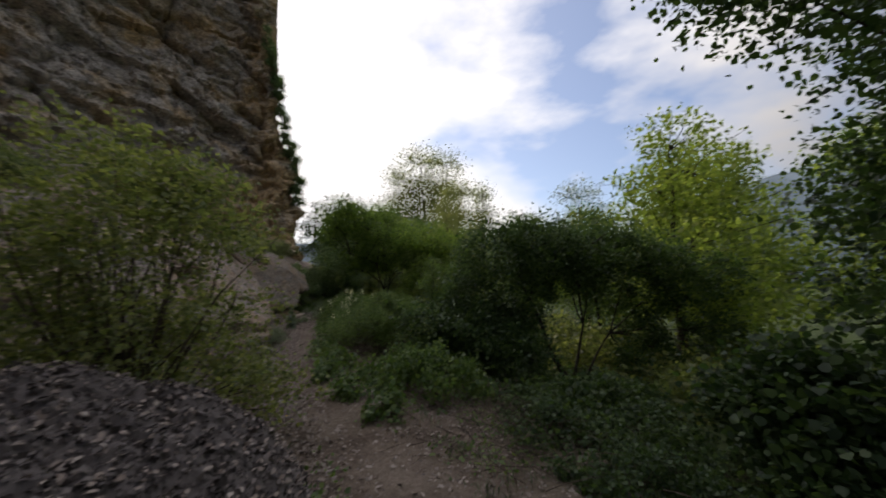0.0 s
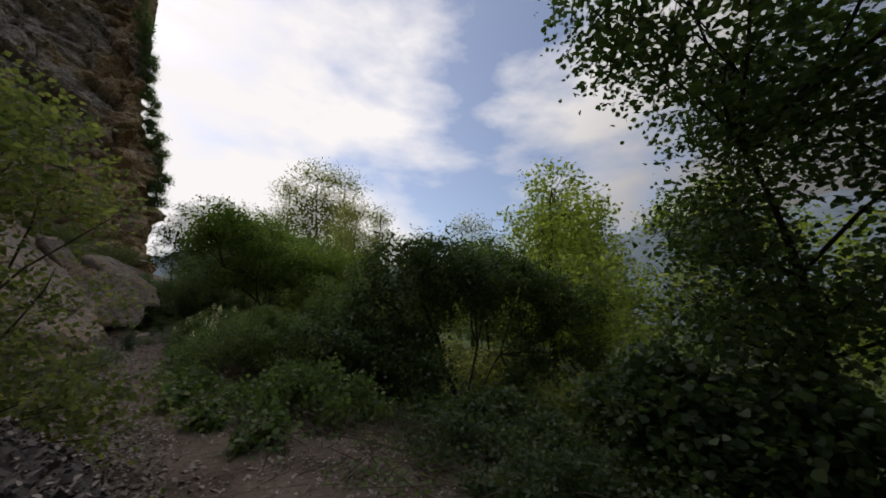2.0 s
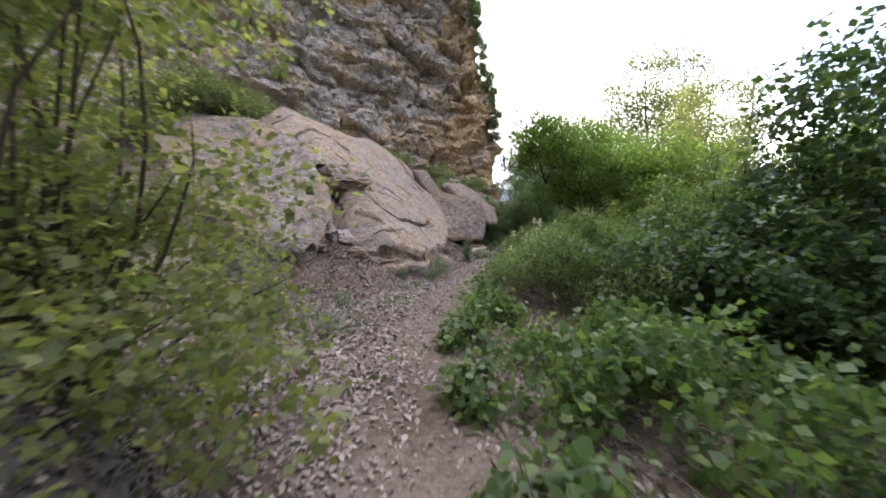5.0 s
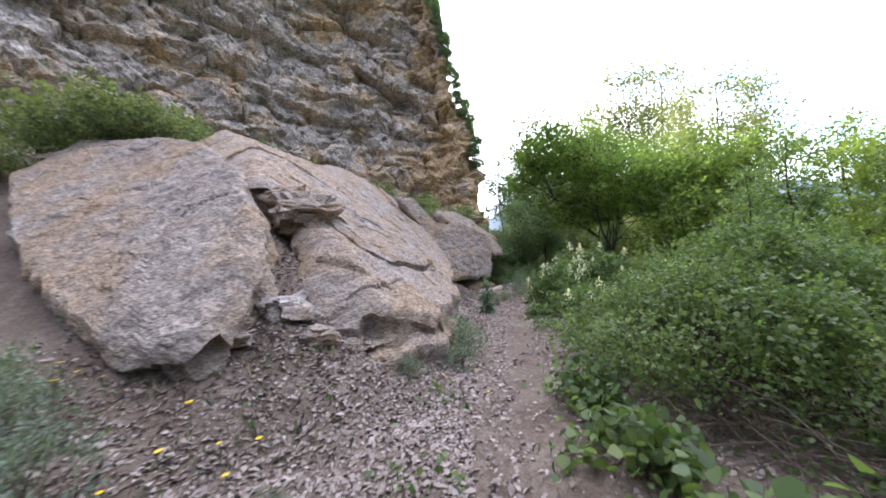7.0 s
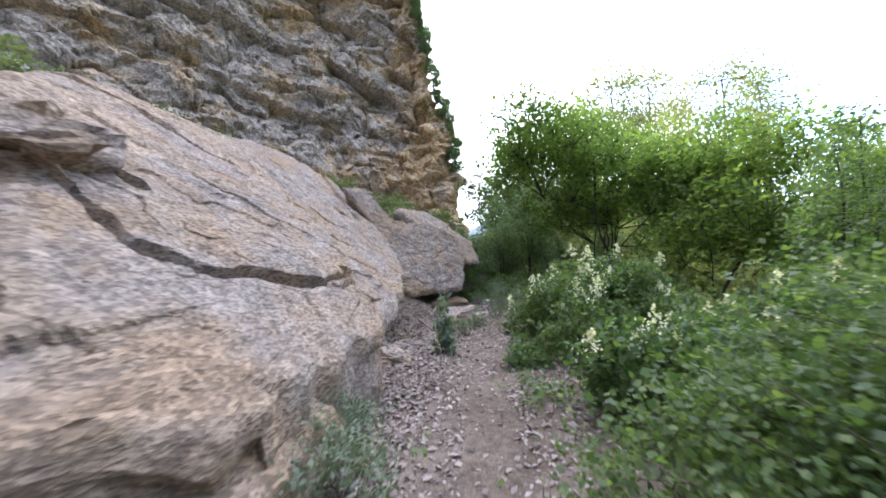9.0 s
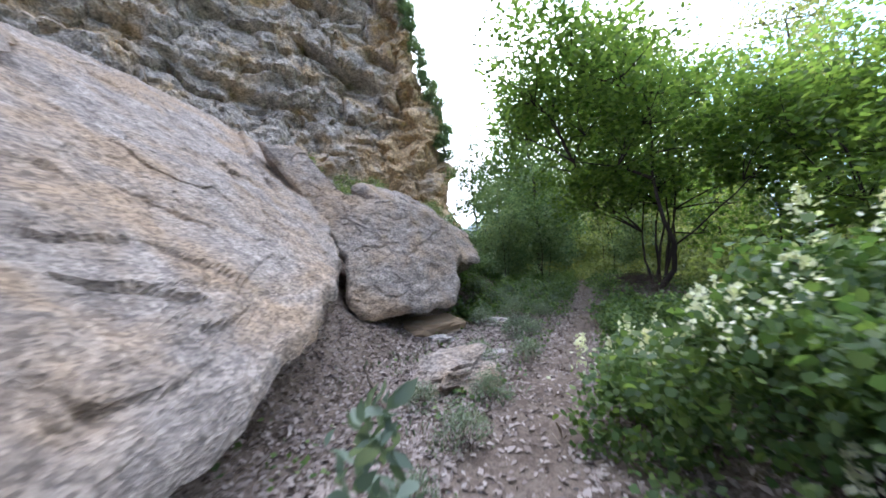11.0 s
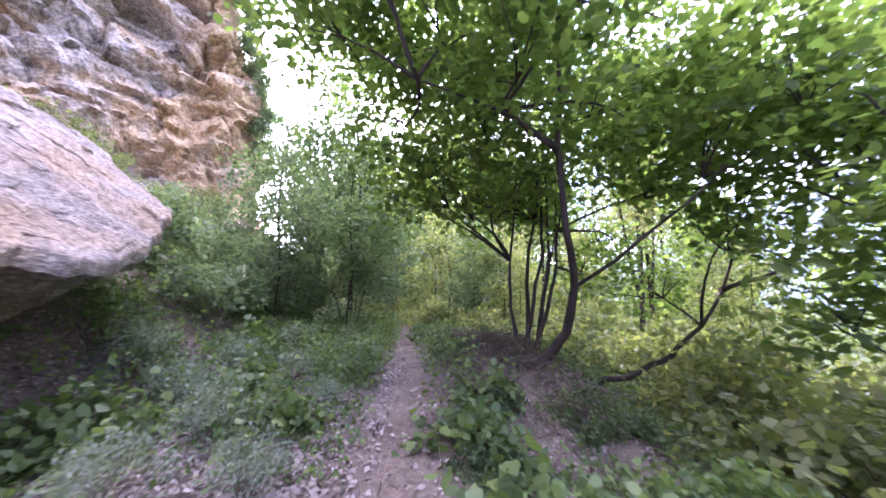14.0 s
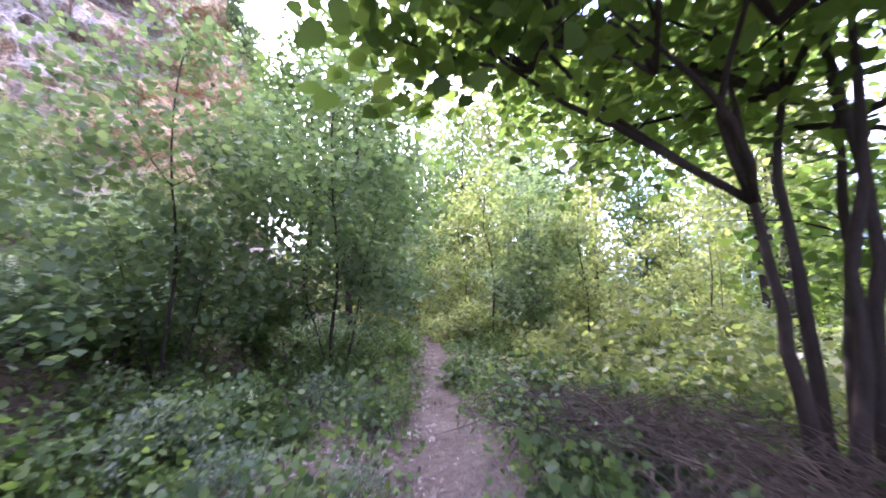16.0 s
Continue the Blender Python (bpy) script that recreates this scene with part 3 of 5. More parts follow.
    return tagged(ob, label, "rock", "fallen slabs beside the trail")


def face_left(x, y):
    return least(4.33 - 0.085 * x + 0.9 * y, 3.6 - 0.2 * x)


def face_front(x, y):
    return least(1.25 - 0.8 * x, 3.0 - 0.15 * x + 0.9 * y)


def face_ridge(x, y):
    return least(least(1.16 - 0.8 * x, 2.4 - 0.52 * x), 3.95 + 0.75 * y)


def face_pale(x, y):
    return least(0.6 - 0.9 * x, 2.2 - 0.6 * x)


def face_end(x, y):
    return -9.03 - 1.177 * x + 1.166 * y


slab("rock_slab", "broad grey-tan slab of layered limestone leaning on the bank",
     [(-9.4, 0.6), (-9.6, -1.0), (-5.9, -2.7), (-4.5, -3.2), (-3.44, -3.55), (-2.7, -3.72), (-1.58, -4.0), (-0.87, -3.93), (-0.8, -3.5), (-0.85, -3.05), (-1.4, -2.4), (-2.9, -1.2), (-4.6, -0.3), (-6.8, 0.5)], face_left, 0.7, SLAB, 1, under=0.2)
slab("rock_slab", "cracked grey slab rising beside the trail, overhanging litter",
     [(-1.65, -1.2), (-2.0, 0.2), (-2.4, 1.2), (-1.9, 3.1), (-1.5, 3.1), (-0.44, 2.19), (0.2, 1.37), (0.38, 1.13), (0.56, 0.92), (0.66, -0.14), (0.75, -1.5), (0.3, -2.2), (-0.32, -2.35), (-0.79, -2.33), (-1.0, -2.05), (-1.23, -1.72)],
     face_front, 1.3, SLAB, 2, under=0.12, plumb=1.0, cracks=((-1.22, -0.85, -0.6, -0.86, 0.06, 0.16), (-0.6, -0.86, -0.33, -0.5, 0.08, 0.24), (-0.33, -0.5, -0.27, 0.05, 0.08, 0.26), (-0.27, 0.05, -0.1, 0.75, 0.09, 0.28),
                                                                       (-0.08, 0.7, -0.12, 1.45, 0.09, 0.24), (-0.12, 1.45, -0.3, 1.75, 0.06, 0.16), (-1.75, -0.5, -1.4, -0.2, 0.1, 0.25), (-1.9, 0.9, -1.2, 1.5, 0.06, 0.12), (-1.0, -1.7, -0.2, -1.75, 0.05, 0.1)))
slab("rock_slab", "large pale tan limestone slab with pitted sloping face",
     [(-5.3, 5.0), (-7.6, 10.6), (-5.0, 9.5), (-3.2, 8.4), (-1.5, 7.3), (-0.85, 6.0), (-0.27, 4.4), (0.0, 2.75), (0.05, 2.2), (-0.32, 2.1), (-0.5, 1.8), (-1.2, 2.2), (-2.2, 2.8)],
     face_pale, 0.75, SLAB, 3, under=0.45, cracks=((-1.0, 3.1, -0.75, 3.7, 0.05, 0.07), (-1.9, 4.1, -1.5, 4.6, 0.04, 0.05)))
slab("rock_slab", "orange-brown upper ridge of fractured limestone on the bank",
     [(-1.5, -0.2), (-2.4, -0.9), (-3.2, -1.6), (-5.4, -1.3), (-7.9, 1.2), (-7.9, 4.2), (-7.8, 6.7), (-8.0, 10.2), (-5.5, 5.6), (-2.2, 3.3), (-1.5, 2.6), (-1.4, 1.0)], face_ridge, 0.8, RIDGE, 4,
     cracks=((-4.4, 1.2, -3.0, 2.6, 0.09, 0.16), (-6.8, 1.0, -6.0, 3.0, 0.12, 0.25), (-5.0, -0.6, -4.2, 1.2, 0.12, 0.2)))
slab("rock_slab", "broken rubble block wedged between two slabs",
     [(-2.7, -1.2), (-2.2, -0.1), (-1.5, -0.6), (-1.0, -1.4), (-0.8, -2.2), (-0.95, -2.9), (-1.3, -2.9), (-1.8, -2.3), (-2.3, -1.7)],
     lambda x, y: 2.05 - 0.3 * x + 0.7 * y, 0.6, SLAB, 9, under=0.05, rough=0.16, sides=140, rings=40, layers=0.08)
slab("rock_ledge", "low layered rock ledge half covered by litter",
     [(0.85, -0.5), (0.9, -1.5), (0.45, -2.4), (-0.4, -2.65), (-1.1, -2.6), (-1.0, -2.1), (-0.2, -1.9), (0.4, -1.5), (0.55, -0.6)],
     lambda x, y: 0.56 - 0.34 * x + 0.14 * (y + 2), 0.6, SLAB, 10, under=0.0, rough=0.12, sides=150, rings=30, layers=0.09)
slab("rock_slab", "grey overhanging slab end with a jagged undercut edge",
     [(-3.5, 7.95), (-2.9, 8.5), (-2.0, 8.35), (-1.0, 9.3), (0.1, 10.0), (0.36, 9.55), (0.33, 8.7), (-0.2, 8.05), (-1.05, 7.24), (-1.4, 7.2), (-1.58, 7.65)],
     face_end, 1.0, SLAB, 5, under=0.75)
slab("rock_slab", "dark grey back end of the overhanging rock",
     [(-2.4, 10.2), (-2.2, 12.8), (-1.2, 14.0), (-0.3, 13.95), (0.12, 13.4), (0.42, 12.3), (0.7, 11.0), (0.45, 10.1), (-0.5, 9.6)], lambda x, y: 0.04 - 0.8 * x + 0.18 * y, 1.1, SLAB, 6, under=0.7)
slab("rock_slab", "narrow cracked block between the large slabs",
     [(-4.9, 9.2), (-3.6, 8.9), (-2.3, 8.5), (-1.75, 7.6), (-1.55, 7.0), (-2.2, 6.9), (-3.4, 7.8)], lambda x, y: 0.55 - 0.95 * x, 0.8, SLAB, 8, under=0.3, sides=160, rings=40)


def stone(name, label, x, y, sx, sy, sz, seed, mat=PALE, turn=0.0, sink=0.35, tilt=0.0, z=None, sharp=0.42):
    bm = bmesh.new()
    bmesh.ops.create_icosphere(bm, subdivisions=4, radius=1)
    for v in bm.verts:
        p = v.co.copy()
        q = Vector([math.copysign(abs(k) ** 0.72, k) for k in p])
        q *= 1 + 0.22 * noise.noise(p * 1.4 + Vector((seed, 0, 0))) + 0.08 * noise.fractal(p * 4 + Vector((seed, 0, 0)), 0.8, 2, 4)
        q *= 1 + sharp * facet(p, 1.1, 1.3, Vector((seed, 0.4 * seed, 0)))[0] + 0.24 * sharp * facet(p, 3.0, 4.0, Vector((seed, 0, 0)))[0]
        v.co = Vector((q.x * sx, q.y * sy, q.z * sz))
    ob = part(name, bm, mat)
    ob.matrix_world = pose(x, y, ground_z(x, y) + sz * (1 - 2 * sink) if z is None else z, tilt, 0, turn)
    return tagged(ob, label, "stone")


SOIL = grain_material("bare_tan_soil", [(0.3, (0.27, 0.19, 0.12)), (0.7, (0.42, 0.31, 0.20))], 5, 0.95, 0.01)
stone("earth_bank", "bare tan earth bank under the overhanging slab", -0.45, 8.95, 0.8, 0.6, 0.24, 41, SOIL, 35, 0.4, sharp=0.06)
stone("boulder", "flat grey stone lying on leaf litter", -0.55, 2.85, 0.33, 0.24, 0.16, 3, turn=15)
stone("boulder", "rounded grey boulder half sunk beside the trail", 0.6, 5.75, 0.52, 0.42, 0.24, 5, SLAB, turn=40)
stone("boulder", "low pale stone at the trail edge", 0.05, 8.0, 0.26, 0.16, 0.08, 7, turn=-20)
stone("boulder", "pale flat stone set in the trail", 1.0, 6.9, 0.24, 0.16, 0.06, 9, turn=60)
stone("boulder", "tilted angular block under the big slab", 0.12, 2.3, 0.3, 0.22, 0.14, 12, SLAB, 30, 0.3, 14)
stone("boulder", "grey rock half buried in the grass", 0.9, 9.7, 0.34, 0.26, 0.12, 14, turn=10)
stone("boulder", "loose shard of pale rock on the bank", -0.75, -2.75, 0.3, 0.16, 0.16, 17, turn=70)
stone("boulder", "thin slab fragment on the litter slope", 0.1, -1.9, 0.5, 0.2, 0.1, 19, SLAB, 80)

stone("boulder", "layered grey block wedged under the upper ridge", -1.85, -0.75, 0.55, 0.5, 0.3, 23, SLAB, 40, 0.3, 16, 2.5)
stone("boulder", "broken tan block caught between the slabs", -2.35, -0.55, 0.5, 0.4, 0.35, 27, RIDGE, 10, 0.3, 20, 2.75)
stone("boulder", "small flat slab lying on the litter slope", -0.95, -3.35, 0.26, 0.17, 0.07, 29, SLAB, 25)
stone("boulder", "pale angular rubble block at the slab foot", -0.35, -2.75, 0.2, 0.16, 0.1, 31, SLAB, 65)

stone("boulder", "angular grey block lodged under the overhanging layer", -0.06, 1.0, 0.07, 0.13, 0.05, 33, SLAB, 15, 0.3, 8, 1.27)

# ---- shale mound beside the trail ----
MOUND = (0.8, -10.3, 2.22, 2.25, 1.3)


def mound_z(x, y):
    r = math.hypot((x - MOUND[0]) / MOUND[2], (y - MOUND[1]) / MOUND[3])
    z = ground_z(x, y) + MOUND[4] * max(0.0, 1 - r ** 2.2) ** 0.8 - (0.12 if r > 1 else 0.0)
    p = Vector((x, y, 1))
    rubble = 0.16 * noise.fractal(p * 1.2, 0.8, 2, 5) + 0.05 * facet(p, 2.4, 1.6)[0] + 0.045 * facet(p, 5.0, 1.0)[0] + 0.03 * facet(p, 9.0, 1.0)[0]
    return z + smooth(1.0, 0.8, r) * rubble


def mound():
    n, verts = 170, []
    for i in range(n):
        for j in range(n):
            x, y = MOUND[0] + MOUND[2] * 2.6 * (i / (n - 1) - 0.5), MOUND[1] + MOUND[3] * 2.6 * (j / (n - 1) - 0.5)
            verts.append((x, y, mound_z(x, y)))
    return verts, grid_faces(n, n)


heap = part("rock_mound", mound(), CHIPS)
tagged(heap, "mound of dark shale covered with flaky rubble and dead leaves", "rock")


# ---- vegetation ----
def bush_blobs(rx, ry, h, n, seed, r0=0.35):
    q = random.Random(seed)
    out = []
    for i in range(n):
        a, d = 2 * math.pi * i / n + q.uniform(-0.4, 0.4), math.sqrt(q.random())
        top = h * (1 - 0.45 * d * d)
        r = r0 * q.uniform(0.75, 1.25) * h ** 0.5
        out.append((rx * d * math.cos(a), ry * d * math.sin(a), max(r * 0.5, top - r * q.uniform(0.7, 2.2)), r))
    return out


# yellow-green shrub on the bank beside the mound
plant("shrub", 0.6, -8.35, "open yellow-green shrub with thin dark arching twigs", "shrub",
      [(p[0], p[1], p[2], p[3]) for p in bush_blobs(1.75, 1.0, 4.6, 40, 3, 0.30)] + bush_blobs(1.9, 1.0, 2.6, 40, 4, 0.34), 34000, 0.066, LEAF_FRESH, 11,
      stems=80, stem_r=0.02, per=8, sprig=0.075, outline=4, aspect=0.45)
plant("bush", -2.6, -8.6, "dense yellow-green thicket on the bank", "bush",
      bush_blobs(1.6, 1.2, 3.2, 22, 6, 0.36), 15000, 0.07, LEAF_FRESH, 10, stems=26, stem_r=0.02, per=7, sprig=0.08, outline=4, aspect=0.45)
# low bramble beside the trail
bram = plant("bramble", 4.75, -6.2, "low bramble with glossy serrated green leaves", "bramble",
      bush_blobs(1.2, 1.5, 1.05, 18, 5, 0.36), 9000, 0.076, LEAF_MID, 12, stems=24, stem_r=0.008, per=3, flat=0.38, outline=4, aspect=0.62)
for (x, y, turn, s) in ((5.4, -3.3, 160, 0.7),):
    copy_thing(bram, at(x, y, turn, s))
# same low bramble, with the trees' shade put into a darker leaf colour
shade = plant("bramble", 6.4, -8.6, "bramble under the trees, its leaves coloured dark for deep shade", "bramble",
      bush_blobs(0.9, 1.0, 0.75, 16, 19, 0.3), 6500, 0.06, LEAF_DARK, 19, stems=30, stem_r=0.007, per=4, outline=4, aspect=0.6)
for (x, y, turn, s) in ((6.2, -10.4, 120, 0.8), (7.2, -10.0, 200, 0.9), (6.9, -11.6, 300, 0.85), (7.6, -8.8, 90, 1.0), (8.6, -7.0, 10, 1.2), (4.2, 11.2, 40, 0.42), (4.5, 13.3, 100, 0.45), (4.9, 14.6, 160, 0.5), (5.2, 10.8, 220, 0.6), (3.7, 9.9, 300, 0.4)):
    copy_thing(shade, at(x, y, turn, s))
plant("bush", 4.35, -1.4, "wide olive-green bush with dry twigs inside", "bush",
      [(p[0], p[1], p[2] + 0.15, p[3]) for p in bush_blobs(1.6, 2.1, 1.95, 40, 7, 0.36)], 60000, 0.044, LEAF_MID, 13, gap=-1.1, stems=190, stem_r=0.009, per=6, outline=4, aspect=0.5, base=1.1, zmin=0.45)
plant("bramble", 6.6, -4.0, "dense dark bramble thicket under the trees", "bramble",
      bush_blobs(1.9, 1.6, 2.6, 20, 9, 0.4), 26000, 0.085, LEAF_DARK, 14, stems=24, stem_r=0.01, per=4, outline=4, aspect=0.6)
# brambles in flower
plant("flowering_bramble", 3.45, 3.9, "tall bramble bush with white flower panicles", "bramble",
      bush_blobs(1.4, 1.9, 1.75, 26, 15, 0.36), 40000, 0.056, LEAF_MID, 15, stems=70, stem_r=0.007, per=3, sprig=0.05, flat=0.45, outline=6, aspect=0.62, flowers=46, flower_size=0.18)
plant("flowering_bramble", 4.0, 0.9, "bramble bush with creamy flower spikes at its top", "bramble",
      bush_blobs(1.5, 1.2, 1.6, 18, 16, 0.36), 22000, 0.064, LEAF_MID, 16, stems=40, stem_r=0.007, per=3, sprig=0.05, flat=0.45, outline=6, aspect=0.62, flowers=44, flower_size=0.14)
plant("bramble", 4.1, 7.6, "low spreading bramble with broad green leaves", "bramble",
      bush_blobs(1.3, 1.7, 1.1, 22, 18, 0.36), 34000, 0.05, LEAF_MID, 17, stems=40, stem_r=0.007, per=3, sprig=0.05, flat=0.45, outline=6, aspect=0.62, flowers=8, flower_size=0.08)

# the many-stemmed tree over the trail
plant("tree", 5.45, 12.55, "many-stemmed maple with dark curved trunks leaning over the trail", "tree",
      [(-0.2, -0.3, 5.6, 1.7), (-1.6, -0.9, 4.6, 1.4), (1.2, -0.6, 5.0, 1.5), (0.2, 1.0, 6.3, 1.5), (-1.0, 0.8, 5.4, 1.3), (2.6, 0.4, 4.0, 1.2), (3.4, -0.6, 3.2, 1.0),
       (-2.2, 0.3, 3.6, 0.95), (0.6, -1.6, 3.4, 1.0), (-1.1, -1.9, 3.5, 0.9), (1.9, -1.5, 2.7, 0.8), (-0.2, 0.2, 6.7, 1.0), (-2.7, -1.0, 5.4, 1.0), (2.0, 1.5, 5.6, 1.2),
       (-3.5, -0.2, 4.9, 1.1), (-3.2, 0.6, 6.2, 1.1), (-2.0, 0.0, 6.4, 1.1), (-1.0, 1.0, 2.9, 0.6), (-0.2, 1.5, 2.5, 0.6), (1.2, 1.6, 3.2, 0.9), (3.0, 1.4, 2.2, 0.8), (2.2, -1.9, 2.1, 0.7), (3.2, -2.4, 2.7, 0.9), (1.6, -2.6, 3.0, 0.7), (4.2, -1.4, 2.2, 0.9), (-2.9, -2.5, 6.5, 1.1), (-2.1, -1.6, 6.2, 1.2), (-3.4, -1.3, 5.9, 1.0), (-1.2, -1.7, 6.4, 1.1), (-1.6, 2.4, 6.0, 1.2), (-2.4, 1.0, 6.0, 1.1), (-0.4, 2.6, 5.9, 1.2), (-3.0, 2.6, 6.3, 1.1), (0.7, 1.8, 3.6, 0.8), (-0.1, 2.6, 4.1, 0.8), (1.4, 2.8, 3.6, 0.9), (0.6, 3.4, 4.2, 0.9), (2.4, 2.6, 3.2, 0.9), (0.2, 0.0, 3.0, 0.9), (-0.4, -0.6, 3.1, 0.8), (0.5, 0.6, 2.5, 0.6), (-0.9, -0.4, 3.3, 0.8), (-0.6, 0.7, 3.1, 0.7), (1.0, -0.2, 3.6, 0.9), (2.6, -2.2, 4.2, 1.2), (0.9, -2.2, 4.4, 1.1), (-0.5, -2.2, 4.4, 1.0), (3.6, -1.8, 5.0, 1.2), (-1.9, 0.6, 2.7, 0.7), (-1.6, 1.3, 3.4, 0.9), (2.2, 1.2, 1.5, 0.8), (3.4, 0.8, 1.2, 0.8), (4.6, 0.2, 2.6, 1.0), (-1.2, 0.1, 2.45, 0.4), (-1.7, 0.4, 2.8, 0.5), (-0.8, -0.4, 2.5, 0.4), (-1.3, -2.5, 5.3, 1.3)],
      53000, 0.118, LEAF_MAPLE, 21, gap=-0.95, trunk_r=0.098, per=5, sprig=0.15, outline=6, aspect=0.5, flat=0.62,
      trunk=[[(-0.56, -0.4, -0.25), (-0.4, -0.56, -0.08), (-0.12, -0.72, 0.12), (0.1, -0.88, 0.5), (0.06, -1.15, 1.12), (-0.25, -1.45, 1.77), (-0.45, -1.6, 2.9), (-0.4, -1.5, 5.0)],
             [(-0.3, -0.45, -0.25), (0.5, -0.6, -0.28), (1.3, -0.7, -0.2), (2.1, -0.75, 0.1), (2.7, -0.8, 0.55), (3.2, -0.8, 1.1), (3.5, -0.8, 1.65), (4.1, -0.75, 2.9)],
             [(0.1, 0.05, 0), (0.35, 0.05, 0.6), (0.6, 0.05, 1.5), (0.75, 0.05, 2.6), (0.8, 0.1, 5.2)],
             [(0.0, 0.15, 0), (0.15, 0.1, 0.7), (0.38, 0.1, 1.7), (0.3, 0.0, 2.7), (-0.1, 0.0, 4.8)], [(0.3, 0.25, 0), (0.5, 0.3, 1.0), (0.85, 0.4, 2.2), (1.0, 0.6, 3.6)], [(-0.05, 0.25, 0), (-0.2, 0.2, 0.8), (-0.15, 0.3, 1.6), (0.2, 0.7, 4.2)],
             [(3.2, -0.8, 1.15), (4.2, -0.85, 1.4), (5.2, -0.75, 1.7), (6.3, -0.5, 2.4)], [(-0.45, -1.6, 2.8), (-1.2, -1.55, 3.2), (-2.2, -1.4, 3.5)],
             [(0.2, 0.1, 0), (0.4, 0.15, 1.0), (0.55, 0.2, 2.0), (0.6, 0.3, 3.0), (0.7, 0.6, 4.7)], [(0.15, 0.3, 0), (0.2, 0.35, 1.2), (0.45, 0.45, 2.4), (0.5, 0.6, 4.0)]])
plant("tree", 7.7, 9.1, "small leaning maple with thin branching stems and broad leaves", "tree",
      [(0.3, 0, 2.1, 0.8), (1.1, -0.2, 2.8, 0.9), (-0.6, -0.4, 2.7, 0.8), (1.9, 0, 2.4, 0.8), (0.2, -0.6, 3.5, 0.9), (-0.9, 0.5, 1.9, 0.6), (1.4, -0.8, 1.8, 0.7), (2.4, -0.6, 3.2, 0.8), (0.5, 1.0, 4.4, 1.1), (1.5, 0.5, 5.0, 1.2), (-0.8, 0.8, 4.6, 1.0), (2.4, 1.4, 4.4, 1.1), (0.3, 2.2, 5.3, 1.2), (-0.4, 2.6, 4.2, 1.0), (1.8, 2.8, 5.2, 1.2), (3.2, 0.6, 5.4, 1.1)],
      16000, 0.105, LEAF_MAPLE, 29, gap=-0.5, trunk_r=0.065, per=5, sprig=0.15, outline=10, aspect=0.5, flat=0.62,
      trunk=[[(0, 0, 0), (0.4, 0, 1.0), (0.9, -0.1, 1.9), (1.5, -0.2, 2.9)], [(0, 0, 0), (0.1, 0.1, 1.2), (0.0, 0, 2.6)], [(0.05, 0, 0), (0.7, -0.1, 0.9), (1.7, -0.2, 1.8)]])

# maple whose boughs hang over the start of the walk
# high clumps out of view are added to block sky light over the start
over = plant("tree", 11.2, -11.6, "dark maple with boughs hanging over the trail", "tree",
      [(-0.2, 0.6, 6.6, 1.2), (-2.4, 1.4, 7.2, 1.0), (0.4, 0.2, 6.8, 1.8), (-1.0, -0.6, 5.6, 1.4), (-2.4, 0.0, 6.6, 1.3), (0.9, 1.6, 4.6, 1.2),
       (-1.4, 0.9, 3.8, 0.7), (-1.6, 0.3, 2.3, 0.8), (-0.5, -0.3, 3.0, 0.9), (-3.0, 1.6, 8.0, 0.9), (-3.4, 0.4, 8.0, 1.0), (-5.0, -1.6, 7.4, 1.4), (-3.2, -1.6, 7.0, 1.4), (-4.0, -3.4, 6.8, 1.5), (-0.4, 1.3, 1.2, 0.9), (-0.6, 1.1, 2.6, 0.9), (0.3, 1.0, 3.9, 1.0), (0.8, 1.3, 5.0, 1.0), (0.6, 0.7, 1.5, 1.1), (1.0, 0.5, 3.0, 1.2), (-1.4, -1.8, 5.0, 1.5), (-0.4, -1.6, 3.0, 1.4)],
      34000, 0.11, LEAF_DARK, 22, gap=-1.2, trunk_r=0.13, per=5, sprig=0.2, outline=6, aspect=0.5,
      trunk=[[(0, 0, 0), (0.1, 0.1, 1.6), (-0.1, 0.2, 3.4), (-0.5, 0.6, 5.6)], [(0.1, 0, 0), (0.5, 0.3, 2.0), (0.5, 0.9, 4.2)]])
# unseen trees behind the start, added only to hold back sky light
for (x, y, turn, s) in ((9.5, -17.5, 100, 1.1), (3.0, -20.0, 190, 1.15)):
    copy_thing(over, at(x, y, turn, s))
plant("bush", 8.9, -10.9, "shaded bush with broad dark leaves beside the trail", "bush",
      bush_blobs(1.2, 1.6, 2.1, 18, 25, 0.38), 20000, 0.1, LEAF_DARK, 23, stems=24, stem_r=0.01, per=4, outline=6, aspect=0.6)
plant("bush", 7.6, -7.6, "low dark undergrowth in deep shade", "bush",
      bush_blobs(1.6, 1.4, 0.9, 18, 27, 0.36), 9000, 0.085, LEAF_DARK, 26, stems=24, stem_r=0.008, per=4, outline=4, aspect=0.6)
